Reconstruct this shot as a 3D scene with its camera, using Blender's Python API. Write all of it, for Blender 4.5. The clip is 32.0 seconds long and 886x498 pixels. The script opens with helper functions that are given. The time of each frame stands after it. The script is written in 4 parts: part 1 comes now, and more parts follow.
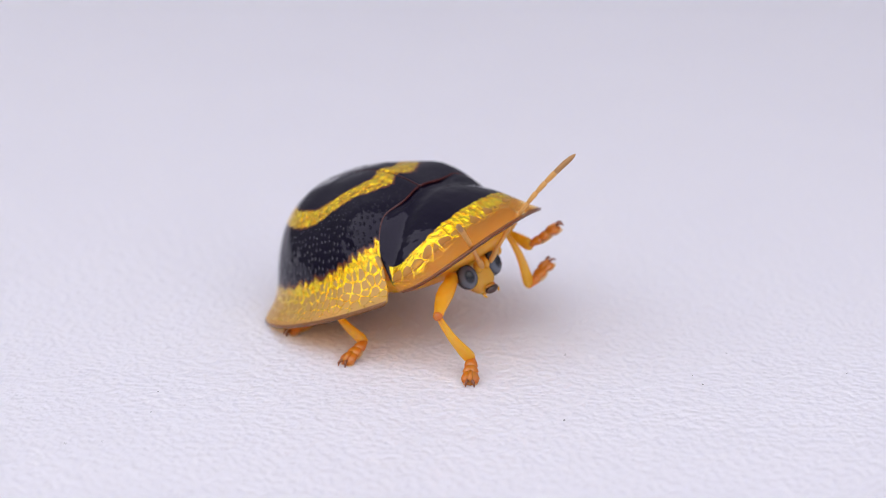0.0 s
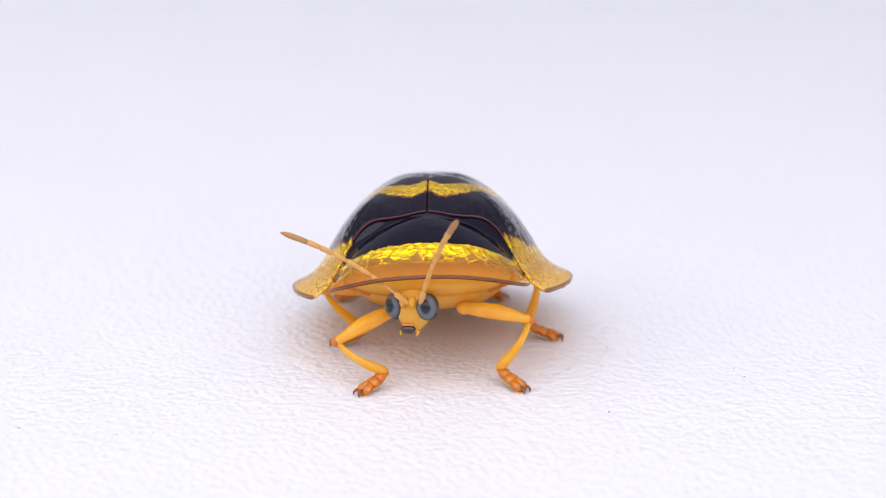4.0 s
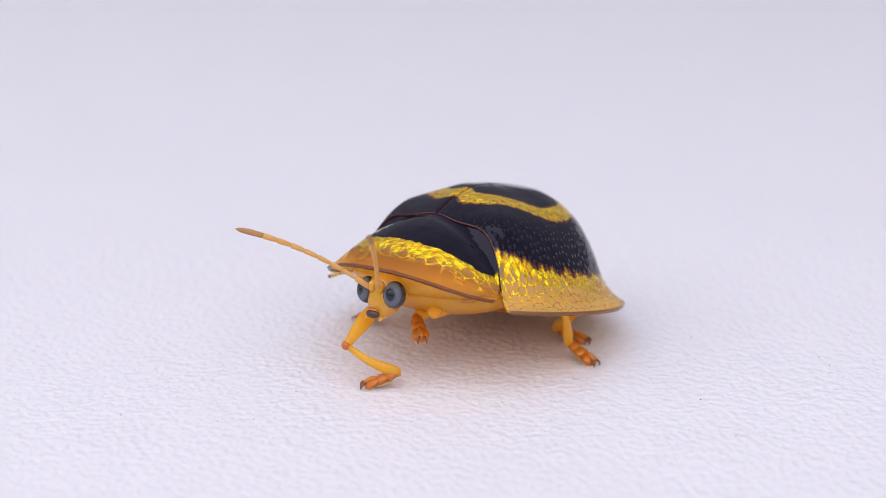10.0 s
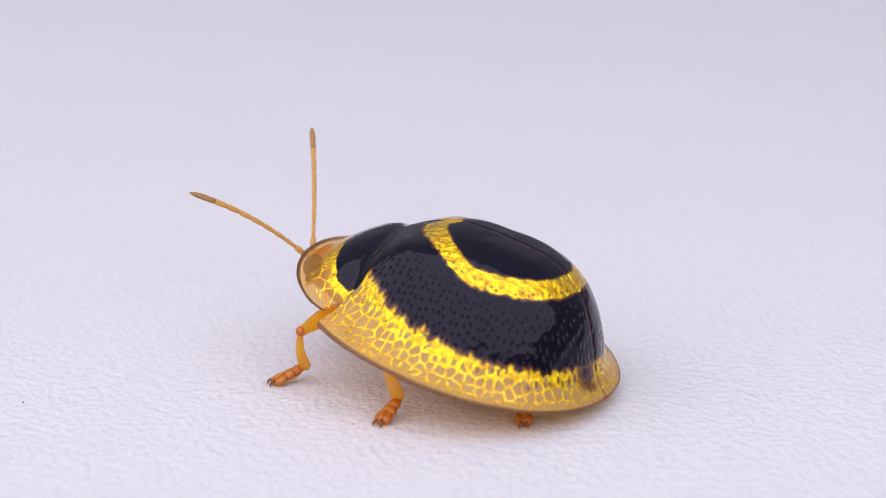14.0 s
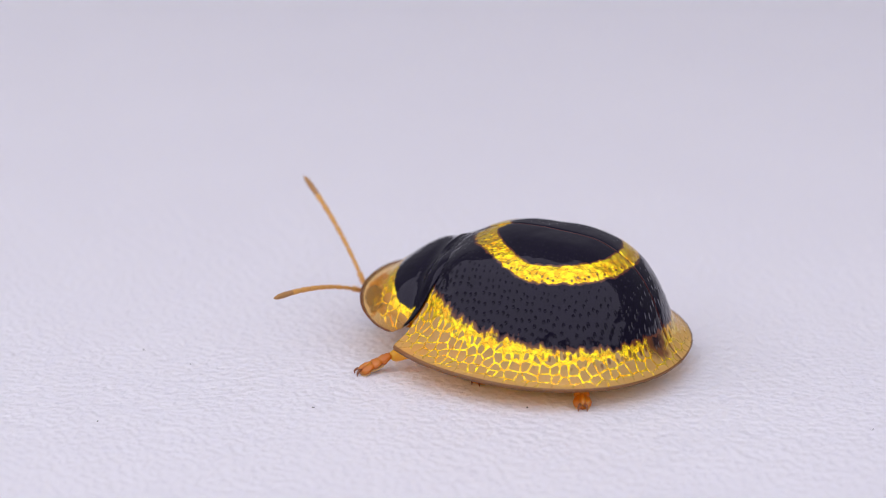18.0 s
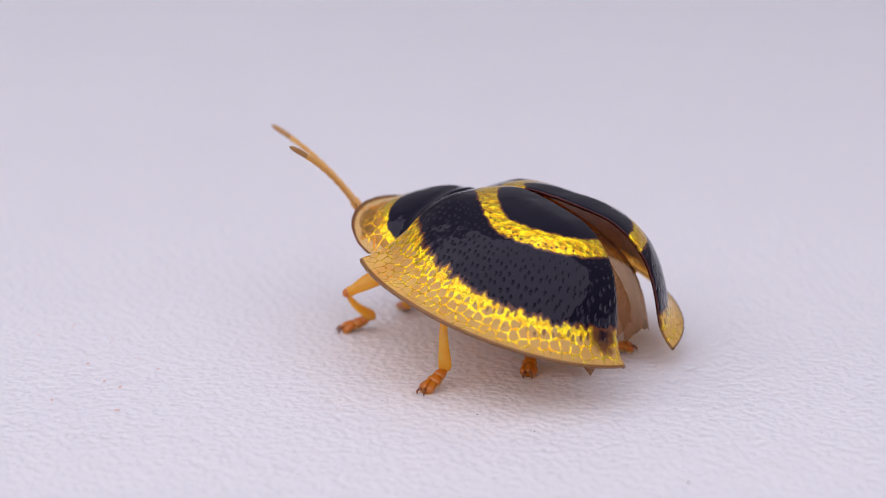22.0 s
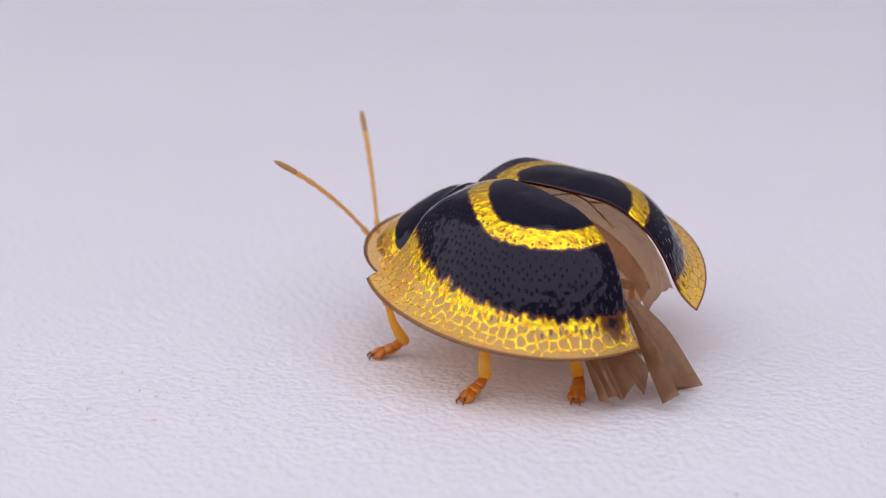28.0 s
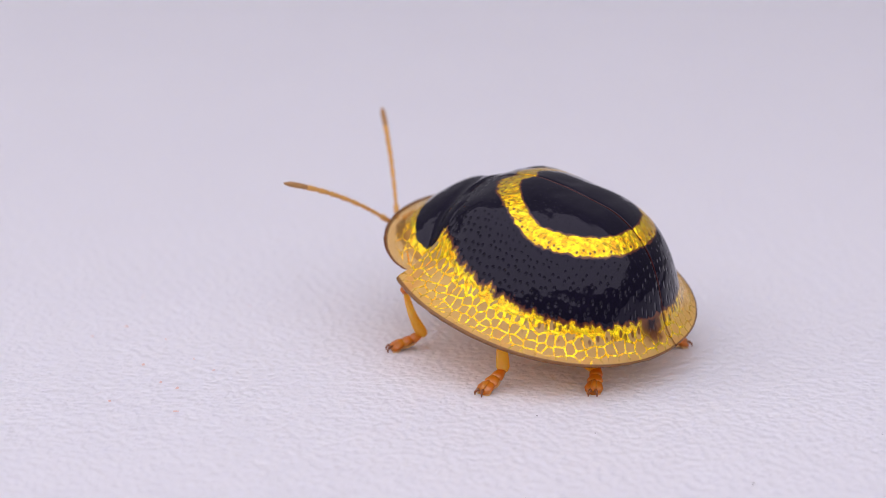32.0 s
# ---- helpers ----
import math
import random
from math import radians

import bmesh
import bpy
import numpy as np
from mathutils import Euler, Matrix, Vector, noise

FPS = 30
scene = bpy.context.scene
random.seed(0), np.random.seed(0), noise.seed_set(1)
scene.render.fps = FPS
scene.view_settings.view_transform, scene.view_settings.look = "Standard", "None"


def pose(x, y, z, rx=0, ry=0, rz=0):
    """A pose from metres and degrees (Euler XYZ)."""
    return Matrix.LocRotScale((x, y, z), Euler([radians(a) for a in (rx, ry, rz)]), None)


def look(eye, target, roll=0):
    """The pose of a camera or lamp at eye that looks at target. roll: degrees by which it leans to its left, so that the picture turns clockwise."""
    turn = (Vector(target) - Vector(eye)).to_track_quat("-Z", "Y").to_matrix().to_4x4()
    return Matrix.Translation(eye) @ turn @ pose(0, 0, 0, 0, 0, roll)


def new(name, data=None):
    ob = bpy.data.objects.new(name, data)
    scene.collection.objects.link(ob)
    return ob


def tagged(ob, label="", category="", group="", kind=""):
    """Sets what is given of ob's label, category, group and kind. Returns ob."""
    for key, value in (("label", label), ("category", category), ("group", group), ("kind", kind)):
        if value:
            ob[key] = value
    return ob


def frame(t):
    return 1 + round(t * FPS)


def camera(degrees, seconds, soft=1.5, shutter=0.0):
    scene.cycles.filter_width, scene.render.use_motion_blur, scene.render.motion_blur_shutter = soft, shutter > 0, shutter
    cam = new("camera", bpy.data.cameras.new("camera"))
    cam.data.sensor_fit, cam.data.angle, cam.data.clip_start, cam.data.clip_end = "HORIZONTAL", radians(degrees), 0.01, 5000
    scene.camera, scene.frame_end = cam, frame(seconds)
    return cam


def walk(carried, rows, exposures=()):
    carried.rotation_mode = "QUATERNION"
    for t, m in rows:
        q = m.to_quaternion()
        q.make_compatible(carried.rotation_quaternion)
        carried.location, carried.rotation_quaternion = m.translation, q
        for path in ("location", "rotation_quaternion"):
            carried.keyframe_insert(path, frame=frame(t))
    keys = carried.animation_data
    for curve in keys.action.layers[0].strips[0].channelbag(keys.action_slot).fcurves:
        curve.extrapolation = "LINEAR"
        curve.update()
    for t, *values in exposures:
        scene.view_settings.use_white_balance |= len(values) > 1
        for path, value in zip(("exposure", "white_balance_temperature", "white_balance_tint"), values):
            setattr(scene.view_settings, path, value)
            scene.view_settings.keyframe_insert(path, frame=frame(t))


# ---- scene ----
MM = 0.001          # the whole place is drawn in millimetres and scaled here

# ---- camera ----
cam = camera(25.0, 32.0, soft=0.6)
cam.data.dof.use_dof, cam.data.dof.focus_distance, cam.data.dof.aperture_fstop = True, 40.9 * MM, 95.0
# where the camera slides over the sheet: seconds, x, y (mm)
SLIDE_a = [
    (0, 0.00, 0.00), (0.5, -0.09, 0.03), (1, -0.18, 0.03), (1.5, -0.28, 0.03), (2, -0.35, 0.00), (2.5, -0.44, -0.08),
    (4.5, -1.10, -0.65), (5, -1.27, -0.87), (5.5, -1.46, -0.82), (6, -1.65, -0.82), (6.5, -1.83, -0.82), (7, -1.95, -0.87),
    (7.5, -2.08, -0.90), (8, -2.13, -0.90), (8.5, -2.12, -0.96), (9, -2.03, -0.96), (9.5, -2.10, -1.02), (10, -2.82, -1.05),
    (10.5, -3.09, -0.87), (11, -3.01, -0.96), (11.5, -2.52, -1.11), (12, -2.36, -1.31), (12.5, -3.87, -2.24), (13, -5.26, -1.79),
    (13.5, -6.30, -0.82), (15.5, -11.90, -0.42), (16, -13.54, -0.88), (16.5, -14.75, -0.97), (17, -15.75, -0.82), (17.5, -16.57, -1.00),
]
SLIDE_b = [
    (18, -17.61, -0.33), (18.5, -18.43, -0.08), (19, -19.61, 0.31), (19.5, -21.33, 0.64), (20, -21.95, 1.05), (20.5, -23.44, 1.89),
    (21, -23.81, 2.97), (21.5, -23.97, 3.57), (22, -24.73, 3.15), (22.5, -24.94, 2.91), (23, -25.35, 2.51), (23.5, -25.73, 2.54),
    (24, -25.74, 2.64), (24.5, -25.72, 2.79), (25, -25.57, 2.91), (25.5, -25.48, 3.00), (27.5, -25.32, 3.33), (28, -25.53, 3.65),
    (28.5, -25.57, 3.33), (29, -25.56, 3.30), (29.5, -25.70, 3.39), (30, -25.76, 3.33), (30.5, -25.83, 3.30), (31, -25.97, 3.30),
    (31.5, -26.01, 3.21), (32, -25.91, 3.21),
]
SLIDE = SLIDE_a + SLIDE_b
EYE_BACK, EYE_UP, AIM_UP = -39.65, 15.90, 2.42
walk(cam, [(t, look((x * MM, (y + EYE_BACK) * MM, EYE_UP * MM), (x * MM, y * MM, AIM_UP * MM))) for t, x, y in SLIDE],
     exposures=[(0, -0.02, 6520, 8.5), (1, 0.1, 6520, 8.5), (2, 0.23, 6570, 7), (2.5, 0.28, 6570, 6.5), (4.5, 0.32, 6620, 5), (6.5, 0.3, 6620, 5), (7.4, 0.17, 6570, 7.5), (8.2, 0.07, 6530, 8.5), (10.5, 0.04, 6530, 9), (13, -0.03, 6540, 9.5), (15.5, 0.02, 6540, 10), (17, -0.09, 6530, 10), (19, -0.21, 6550, 11), (21, -0.21, 6600, 12), (23, -0.19, 6620, 11.5), (28, -0.2, 6630, 12.5), (32, -0.19, 6630, 12.5)])

# ---- light ----
world = bpy.data.worlds.new("room")
scene.world = world
world.use_nodes = True
# a dim room under a pale ceiling
tree = world.node_tree
height = tree.nodes.new("ShaderNodeSeparateXYZ")
tree.links.new(tree.nodes.new("ShaderNodeTexCoord").outputs["Generated"], height.inputs[0])
rise = tree.nodes.new("ShaderNodeMapRange")
tree.links.new(height.outputs["Z"], rise.inputs["Value"])
for slot, value in (("From Min", 0.0), ("From Max", 0.9), ("To Min", 0.24), ("To Max", 0.62)):
    rise.inputs[slot].default_value = value
tree.links.new(rise.outputs[0], tree.nodes["Background"].inputs["Strength"])
tree.nodes["Background"].inputs["Color"].default_value = (0.87, 0.85, 1.0, 1)


def panel(name, at, aim, width, height, watts, tint):
    data = bpy.data.lights.new(name, "AREA")
    data.shape, data.size, data.size_y, data.energy, data.color = "RECTANGLE", width * MM, height * MM, watts, tint
    ob = new(name, data)
    ob.matrix_world = look([c * MM for c in at], [c * MM for c in aim])
    return ob


panel("lamp_panel", (-30, -56, 92), (-18, -16, 0), 480, 150, 0.355, (0.96, 0.945, 1.0))


# ---- materials ----
class Graph:
    """A small shorthand for node materials."""

    def __init__(self, name):
        self.m = bpy.data.materials.new(name)
        self.m.use_nodes = True
        self.t = self.m.node_tree
        self.t.nodes.clear()

    def put(self, slot, value):
        if isinstance(value, bpy.types.NodeSocket):
            self.t.links.new(value, slot)
        else:
            slot.default_value = value

    def node(self, kind, settings=None, **inputs):
        n = self.t.nodes.new("ShaderNode" + kind)
        for key, value in (settings or {}).items():
            if key == "operation":
                n.operation = value
            elif key == "feature":
                n.feature = value
            elif key == "data_type":
                n.data_type = value
            elif key == "attribute_name":
                n.attribute_name = value
            elif key == "interpolation_type":
                n.interpolation_type = value
        for key, value in inputs.items():
            key = key.replace("_", " ")
            if key.startswith("in"):
                self.put(n.inputs[int(key[2:])], value)
            else:
                self.put(n.inputs[key], value)
        return n

    def math(self, op, a, b=0.0, c=0.0):
        return self.node("Math", {"operation": op}, in0=a, in1=b, in2=c).outputs[0]

    def step(self, value, low, high, out0=0.0, out1=1.0):
        n = self.node("MapRange", {"interpolation_type": "SMOOTHSTEP"}, Value=value, From_Min=low, From_Max=high, To_Min=out0, To_Max=out1)
        return n.outputs[0]

    def coords(self, size):
        """Object coordinates with one unit to so many millimetres."""
        tc = self.node("TexCoord").outputs["Object"]
        return self.node("VectorMath", {"operation": "SCALE"}, in0=tc, Scale=1.0 / (size * MM)).outputs[0]

    def noise(self, size, detail=3.0, rough=0.55):
        return self.node("TexNoise", Vector=self.coords(size), Scale=1.0, Detail=detail, Roughness=rough).outputs["Fac"]

    def voronoi(self, size, feature="F1", randomness=1.0, vector=None):
        return self.node("TexVoronoi", {"feature": feature}, Vector=vector or self.coords(size), Scale=1.0, Randomness=randomness)

    def flat(self, u, v, feature="F1", randomness=0.5):
        """Cells over a skin, from two lengths counted in cells."""
        n = self.node("TexVoronoi", {"feature": feature}, Scale=1.0, Randomness=randomness)
        n.voronoi_dimensions = "2D"
        self.put(n.inputs["Vector"], self.node("CombineXYZ", X=u, Y=v).outputs[0])
        return n

    def attr(self, name):
        return self.node("Attribute", {"attribute_name": name}).outputs["Fac"]

    def mix_colour(self, fac, a, b):
        n = self.node("Mix", {"data_type": "RGBA"})
        for slot, value in ((0, fac), (6, a), (7, b)):
            self.put(n.inputs[slot], value)
        return n.outputs[2]

    def bump(self, height, strength, depth):
        return self.node("Bump", Height=height, Strength=strength, Distance=depth * MM).outputs[0]

    def mix(self, fac, a, b):
        return self.node("MixShader", in0=fac, in1=a, in2=b).outputs[0]

    def principled(self, **inputs):
        return self.node("BsdfPrincipled", **inputs).outputs[0]

    def done(self, shader):
        out = self.node("OutputMaterial")
        self.put(out.inputs["Surface"], shader)
        return self.m


def paper_material():
    g = Graph("white_paper")
    cells = g.voronoi(0.15, "SMOOTH_F1").outputs["Distance"]
    fibre = g.noise(0.11, 4.0, 0.6)
    broad = g.noise(2.5, 3.0)
    height = g.math("ADD", g.math("MULTIPLY", cells, 0.8), g.math("MULTIPLY_ADD", fibre, 0.5, g.math("MULTIPLY", broad, 0.2)))
    tone = g.mix_colour(g.noise(6.0, 4.0), (0.775, 0.75, 0.815, 1), (0.815, 0.79, 0.85, 1))
    fleck = g.step(g.noise(0.3, 2.0), 0.68, 0.8)
    tone = g.mix_colour(g.math("MULTIPLY", fleck, 0.12), tone, (0.7, 0.66, 0.72, 1))
    return g.done(g.principled(Base_Color=tone, Roughness=0.5, Specular_IOR_Level=0.5, Subsurface_Weight=0.5, Subsurface_Radius=(1.0, 0.96, 0.86), Subsurface_Scale=0.9 * MM, Normal=g.bump(height, 1.0, 0.065)))


def gold_shader(g):
    """Crumpled gold foil under a clear skin."""
    creases = g.voronoi(0.15, "F1").outputs["Distance"]
    fine = g.noise(0.06, 3.0)
    height = g.math("ADD", creases, g.math("MULTIPLY", fine, 0.8))
    tone = g.mix_colour(g.step(g.noise(0.14, 3.0), 0.36, 0.62), (0.93, 0.47, 0.005, 1), (1.0, 0.72, 0.010, 1))
    return g.principled(Base_Color=tone, Metallic=0.86, Roughness=0.27, Coat_Weight=0.4, Coat_Roughness=0.06, Normal=g.bump(height, 0.8, 0.05))


def amber_shader(g, light=(0.99, 0.73, 0.31, 1), deep=(0.92, 0.57, 0.16, 1), glow_share=0.45, clear=0.42, tint=(1.0, 0.77, 0.35, 1)):
    tone = g.mix_colour(g.noise(0.25, 4.0), deep, light)
    normal = g.bump(g.noise(0.22, 3.0), 0.5, 0.05)
    skin = g.principled(Base_Color=tone, Roughness=0.26, Specular_IOR_Level=0.45, Coat_Weight=0.5, Coat_Roughness=0.08, Normal=normal)
    glow = g.node("BsdfTranslucent", Color=tone).outputs[0]
    body = g.mix(glow_share, skin, glow)
    return g.mix(clear, body, g.node("BsdfTransparent", Color=tint).outputs[0])


def black_shader(g, pits, depth=0.03):
    tone = g.mix_colour(g.noise(0.3, 3.0), (0.0016, 0.0011, 0.005, 1), (0.0045, 0.0028, 0.012, 1))
    pits = g.math("MULTIPLY_ADD", g.noise(0.85, 2.0), 2.6, pits)
    return g.principled(Base_Color=tone, Roughness=0.09, Specular_IOR_Level=0.26, Specular_Tint=(0.86, 0.82, 1.0, 1), Normal=g.bump(pits, 1.0, depth))


def elytra_material():
    """Black pitted disc with a gold ring, a gold net over a clear amber rim."""
    g = Graph("black_gold_elytra")
    q, ring, spot = g.attr("disc"), g.attr("ring"), g.attr("spot")
    long, side, round_, inward, hind = g.attr("long"), g.attr("side"), g.attr("round"), g.attr("inward"), g.attr("hind")
    wob = g.math("SUBTRACT", g.noise(0.15, 3.0), 0.5)
    # pits in rows along the back, coarser and rougher towards the flanks
    dots = g.flat(g.math("DIVIDE", long, 0.14), g.math("DIVIDE", side, 0.17), "F1", 0.55).outputs["Distance"]
    size = g.step(q, 0.4, 0.7, 0.13, 0.3)
    pit = g.step(g.math("DIVIDE", dots, size), 0.1, 1.0)
    rough = g.math("MULTIPLY", g.noise(0.34, 1.0), g.step(q, 0.5, 0.72, 0.0, 1.6))
    black = black_shader(g, g.math("ADD", rough, g.math("MULTIPLY", pit, g.step(q, 0.4, 0.7, 0.2, 1.1))), 0.022)
    gold = gold_shader(g)
    amber = amber_shader(g)
    brown = g.principled(Base_Color=(0.11, 0.026, 0.006, 1), Roughness=0.2, Specular_IOR_Level=0.5)
    # the net: gold walls round clear cells; ragged streaks run out from the disc
    streak = g.math("SUBTRACT", g.flat(g.math("DIVIDE", round_, 0.16), g.math("DIVIDE", inward, 0.7), "F1", 0.9).outputs["Distance"], 0.45)
    edge = g.flat(g.math("DIVIDE", round_, 0.225), g.math("DIVIDE", inward, 0.16), "DISTANCE_TO_EDGE", 0.8).outputs["Distance"]
    qs = g.math("MULTIPLY_ADD", streak, 0.055, q)
    wall = g.math("SUBTRACT", g.step(qs, 0.742, 0.84, 0.6, 0.09), edge)
    fade = g.step(g.math("MULTIPLY_ADD", wob, 0.2, q), 0.92, 1.0, 1.0, 0.0)
    net = g.math("MULTIPLY", g.step(wall, -0.012, 0.012), fade)
    shader = g.mix(net, amber, gold)
    # dark holes in the gold at the hind end
    hole = g.flat(g.math("DIVIDE", round_, 0.17), g.math("DIVIDE", inward, 0.17), "F1", 0.35).outputs["Distance"]
    hole = g.math("MULTIPLY", g.step(hole, 0.16, 0.28, 0.8, 0.0), g.math("MULTIPLY", g.step(hind, 0.2, 0.6), g.step(qs, 0.81, 0.85, 1.0, 0.0)))
    shader = g.mix(hole, shader, brown)
    shader = g.mix(g.step(q, 0.982, 0.992, 0.0, 0.8), shader, brown)
    qb = g.math("ADD", g.math("MULTIPLY", wob, 0.05), g.math("MULTIPLY_ADD", streak, -0.03, q))
    # dark blot near the hind end
    blot = g.math("MULTIPLY_ADD", wob, 0.22, spot)
    shader = g.mix(g.step(blot, 0.24, 0.42, 0.92, 0.0), shader, brown)
    shader = g.mix(g.step(blot, 0.1, 0.28, 0.9, 0.0), shader, black)
    shader = g.mix(g.step(qb, 0.755, 0.77, 1.0, 0.0), shader, brown)
    shader = g.mix(g.step(qb, 0.742, 0.757, 1.0, 0.0), shader, black)
    # the ring, pierced by pits
    band = g.math("MULTIPLY_ADD", wob, 0.12, g.math("ABSOLUTE", ring))
    shader = g.mix(g.step(band, 0.165, 0.195, 1.0, 0.0), shader, brown)
    inside = g.step(band, 0.14, 0.165, 1.0, 0.0)
    holes = g.math("MULTIPLY", g.step(dots, 0.12, 0.24, 1.0, 0.0), g.step(ring, -0.04, 0.09, 0.0, 0.95))
    shader = g.mix(g.math("MULTIPLY", inside, g.math("SUBTRACT", 1.0, holes)), shader, gold)
    seam = g.step(g.attr("seam"), 0.01, 0.026, 0.6, 0.0)
    shader = g.mix(seam, shader, g.principled(Base_Color=(0.09, 0.012, 0.006, 1), Roughness=0.2))
    return g.done(shader)


def lining_material():
    """The inner side of a wing case: rust under the disc, clear at the rim."""
    g = Graph("rust_clear_lining")
    tone = g.mix_colour(g.noise(0.3, 4.0), (0.24, 0.07, 0.012, 1), (0.46, 0.17, 0.03, 1))
    rust = g.principled(Base_Color=tone, Roughness=0.25, Specular_IOR_Level=0.5, Normal=g.bump(g.noise(0.2, 3.0), 0.4, 0.03))
    clear = amber_shader(g, clear=0.8)
    return g.done(g.mix(g.step(g.attr("disc"), 0.71, 0.78), rust, clear))


def pronotum_material():
    g = Graph("black_gold_pronotum")
    q = g.attr("disc")
    front = g.attr("front")
    wob = g.math("SUBTRACT", g.noise(0.2, 3.0), 0.5)
    black = black_shader(g, g.noise(0.3, 2.0), 0.02)
    gold = gold_shader(g)
    amber = amber_shader(g, (0.90, 0.58, 0.20, 1), (0.70, 0.36, 0.06, 1), 0.5, g.step(q, 0.68, 0.86, 0.3, 0.74), (1.0, 0.86, 0.58, 1))
    brown = g.principled(Base_Color=(0.12, 0.025, 0.006, 1), Roughness=0.22)
    edge = g.voronoi(0.3, "DISTANCE_TO_EDGE", 0.9).outputs["Distance"]
    side = g.math("MULTIPLY_ADD", g.attr("flank"), 0.06, q)
    wall = g.math("SUBTRACT", g.step(side, 0.66, 0.82, 0.6, 0.035), edge)
    net = g.math("MULTIPLY", g.step(wall, -0.012, 0.012), g.step(g.math("MULTIPLY_ADD", wob, 0.2, g.math("MULTIPLY_ADD", g.attr("flank"), -0.12, q)), 0.74, 0.84, 1.0, 0.0))
    shader = g.mix(net, amber, gold)
    shader = g.mix(g.step(q, 0.975, 0.987, 0.0, 0.85), shader, brown)
    qb = g.math("MULTIPLY_ADD", wob, 0.06, q)
    shader = g.mix(g.step(qb, 0.635, 0.65, 1.0, 0.0), shader, black)
    shader = g.mix(g.step(front, -0.03, 0.0, 1.0, 0.0), shader, black)
    return g.done(shader)


def chitin(name, light, deep, rough=0.32, sss=0.45, soft=0.0):
    g = Graph(name)
    tone = g.mix_colour(g.noise(0.3, 4.0), deep, light)
    normal = g.bump(g.noise(0.06, 3.0), 0.25, 0.02)
    skin = g.principled(Base_Color=tone, Roughness=rough, Specular_IOR_Level=0.7, Coat_Weight=0.5 if soft else 0.0, Coat_Roughness=0.08, Normal=normal, Subsurface_Weight=soft, Subsurface_Radius=(1.0, 0.55, 0.15), Subsurface_Scale=0.25 * MM)
    return g.done(g.mix(sss, skin, g.node("BsdfTranslucent", Color=tone).outputs[0]))


def eye_material():
    g = Graph("compound_eye")
    d = g.attr("gaze")
    facets = g.voronoi(0.03, "DISTANCE_TO_EDGE", 0.3).outputs["Distance"]
    tone = g.mix_colour(g.step(d, 0.26, 0.5), (0.008, 0.009, 0.014, 1), (0.10, 0.11, 0.14, 1))
    tone = g.mix_colour(g.step(d, 0.66, 0.95), tone, (0.02, 0.02, 0.028, 1))
    return g.done(g.principled(Base_Color=tone, Roughness=0.22, Normal=g.bump(g.step(facets, 0, 0.1), 0.2, 0.006)))


def wing_material(name, deep, light, clear):
    g = Graph(name)
    veins = g.noise(0.35, 4.0)
    tone = g.mix_colour(veins, deep, light)
    film = g.principled(Base_Color=tone, Roughness=0.28, Specular_IOR_Level=0.6, Normal=g.bump(g.noise(0.3, 3.0), 0.9, 0.12))
    film = g.mix(0.5, film, g.node("BsdfTranslucent", Color=tone).outputs[0])
    return g.done(g.mix(clear, film, g.node("BsdfTransparent", Color=(0.86, 0.74, 0.6, 1)).outputs[0]))


PAPER = paper_material()
ELYTRA = elytra_material()
LINING = lining_material()
PRONOTUM = pronotum_material()
LEG = chitin("amber_leg", (1.0, 0.72, 0.12, 1), (0.93, 0.50, 0.03, 1), 0.15, 0.6, 0.6)
FOOT = chitin("rust_tarsus", (0.84, 0.31, 0.02, 1), (0.55, 0.14, 0.008, 1), 0.28, 0.35, 0.5)
BELLY = chitin("amber_underside", (1.0, 0.72, 0.13, 1), (0.93, 0.52, 0.04, 1), 0.2, 0.6, 0.5)
COLLAR = chitin("rust_amber_collar", (0.84, 0.38, 0.05, 1), (0.60, 0.20, 0.02, 1), 0.2, 0.3, 0.5)
HEAD = chitin("amber_head", (0.95, 0.56, 0.07, 1), (0.85, 0.42, 0.03, 1), 0.22, 0.4, 0.5)
JAW = chitin("dark_mouthparts", (0.05, 0.012, 0.006, 1), (0.02, 0.006, 0.004, 1), 0.3, 0.0)
FEELER = chitin("tan_antenna", (0.85, 0.52, 0.16, 1), (0.68, 0.36, 0.09, 1), 0.55, 0.35)
FEELER_TIP = chitin("brown_antenna_tip", (0.52, 0.28, 0.10, 1), (0.36, 0.17, 0.05, 1), 0.6, 0.2)
CLAW = chitin("dark_claw", (0.26, 0.07, 0.012, 1), (0.15, 0.035, 0.006, 1), 0.3, 0.0)
PAD = chitin("pale_sole", (0.85, 0.62, 0.30, 1), (0.75, 0.48, 0.2, 1), 0.7, 0.4)
EYE = eye_material()
WING = wing_material("smoky_wing_membrane", (0.24, 0.11, 0.055, 1), (0.55, 0.36, 0.23, 1), 0.4)
WING_PALE = wing_material("pale_wing_membrane", (0.36, 0.14, 0.05, 1), (0.62, 0.38, 0.22, 1), 0.62)
SPECK = chitin("dark_speck", (0.05, 0.045, 0.05, 1), (0.02, 0.02, 0.02, 1), 0.8, 0.0)
SPECK_RED = chitin("rust_speck", (0.84, 0.62, 0.58, 1), (0.8, 0.55, 0.5, 1), 0.8, 0.3)


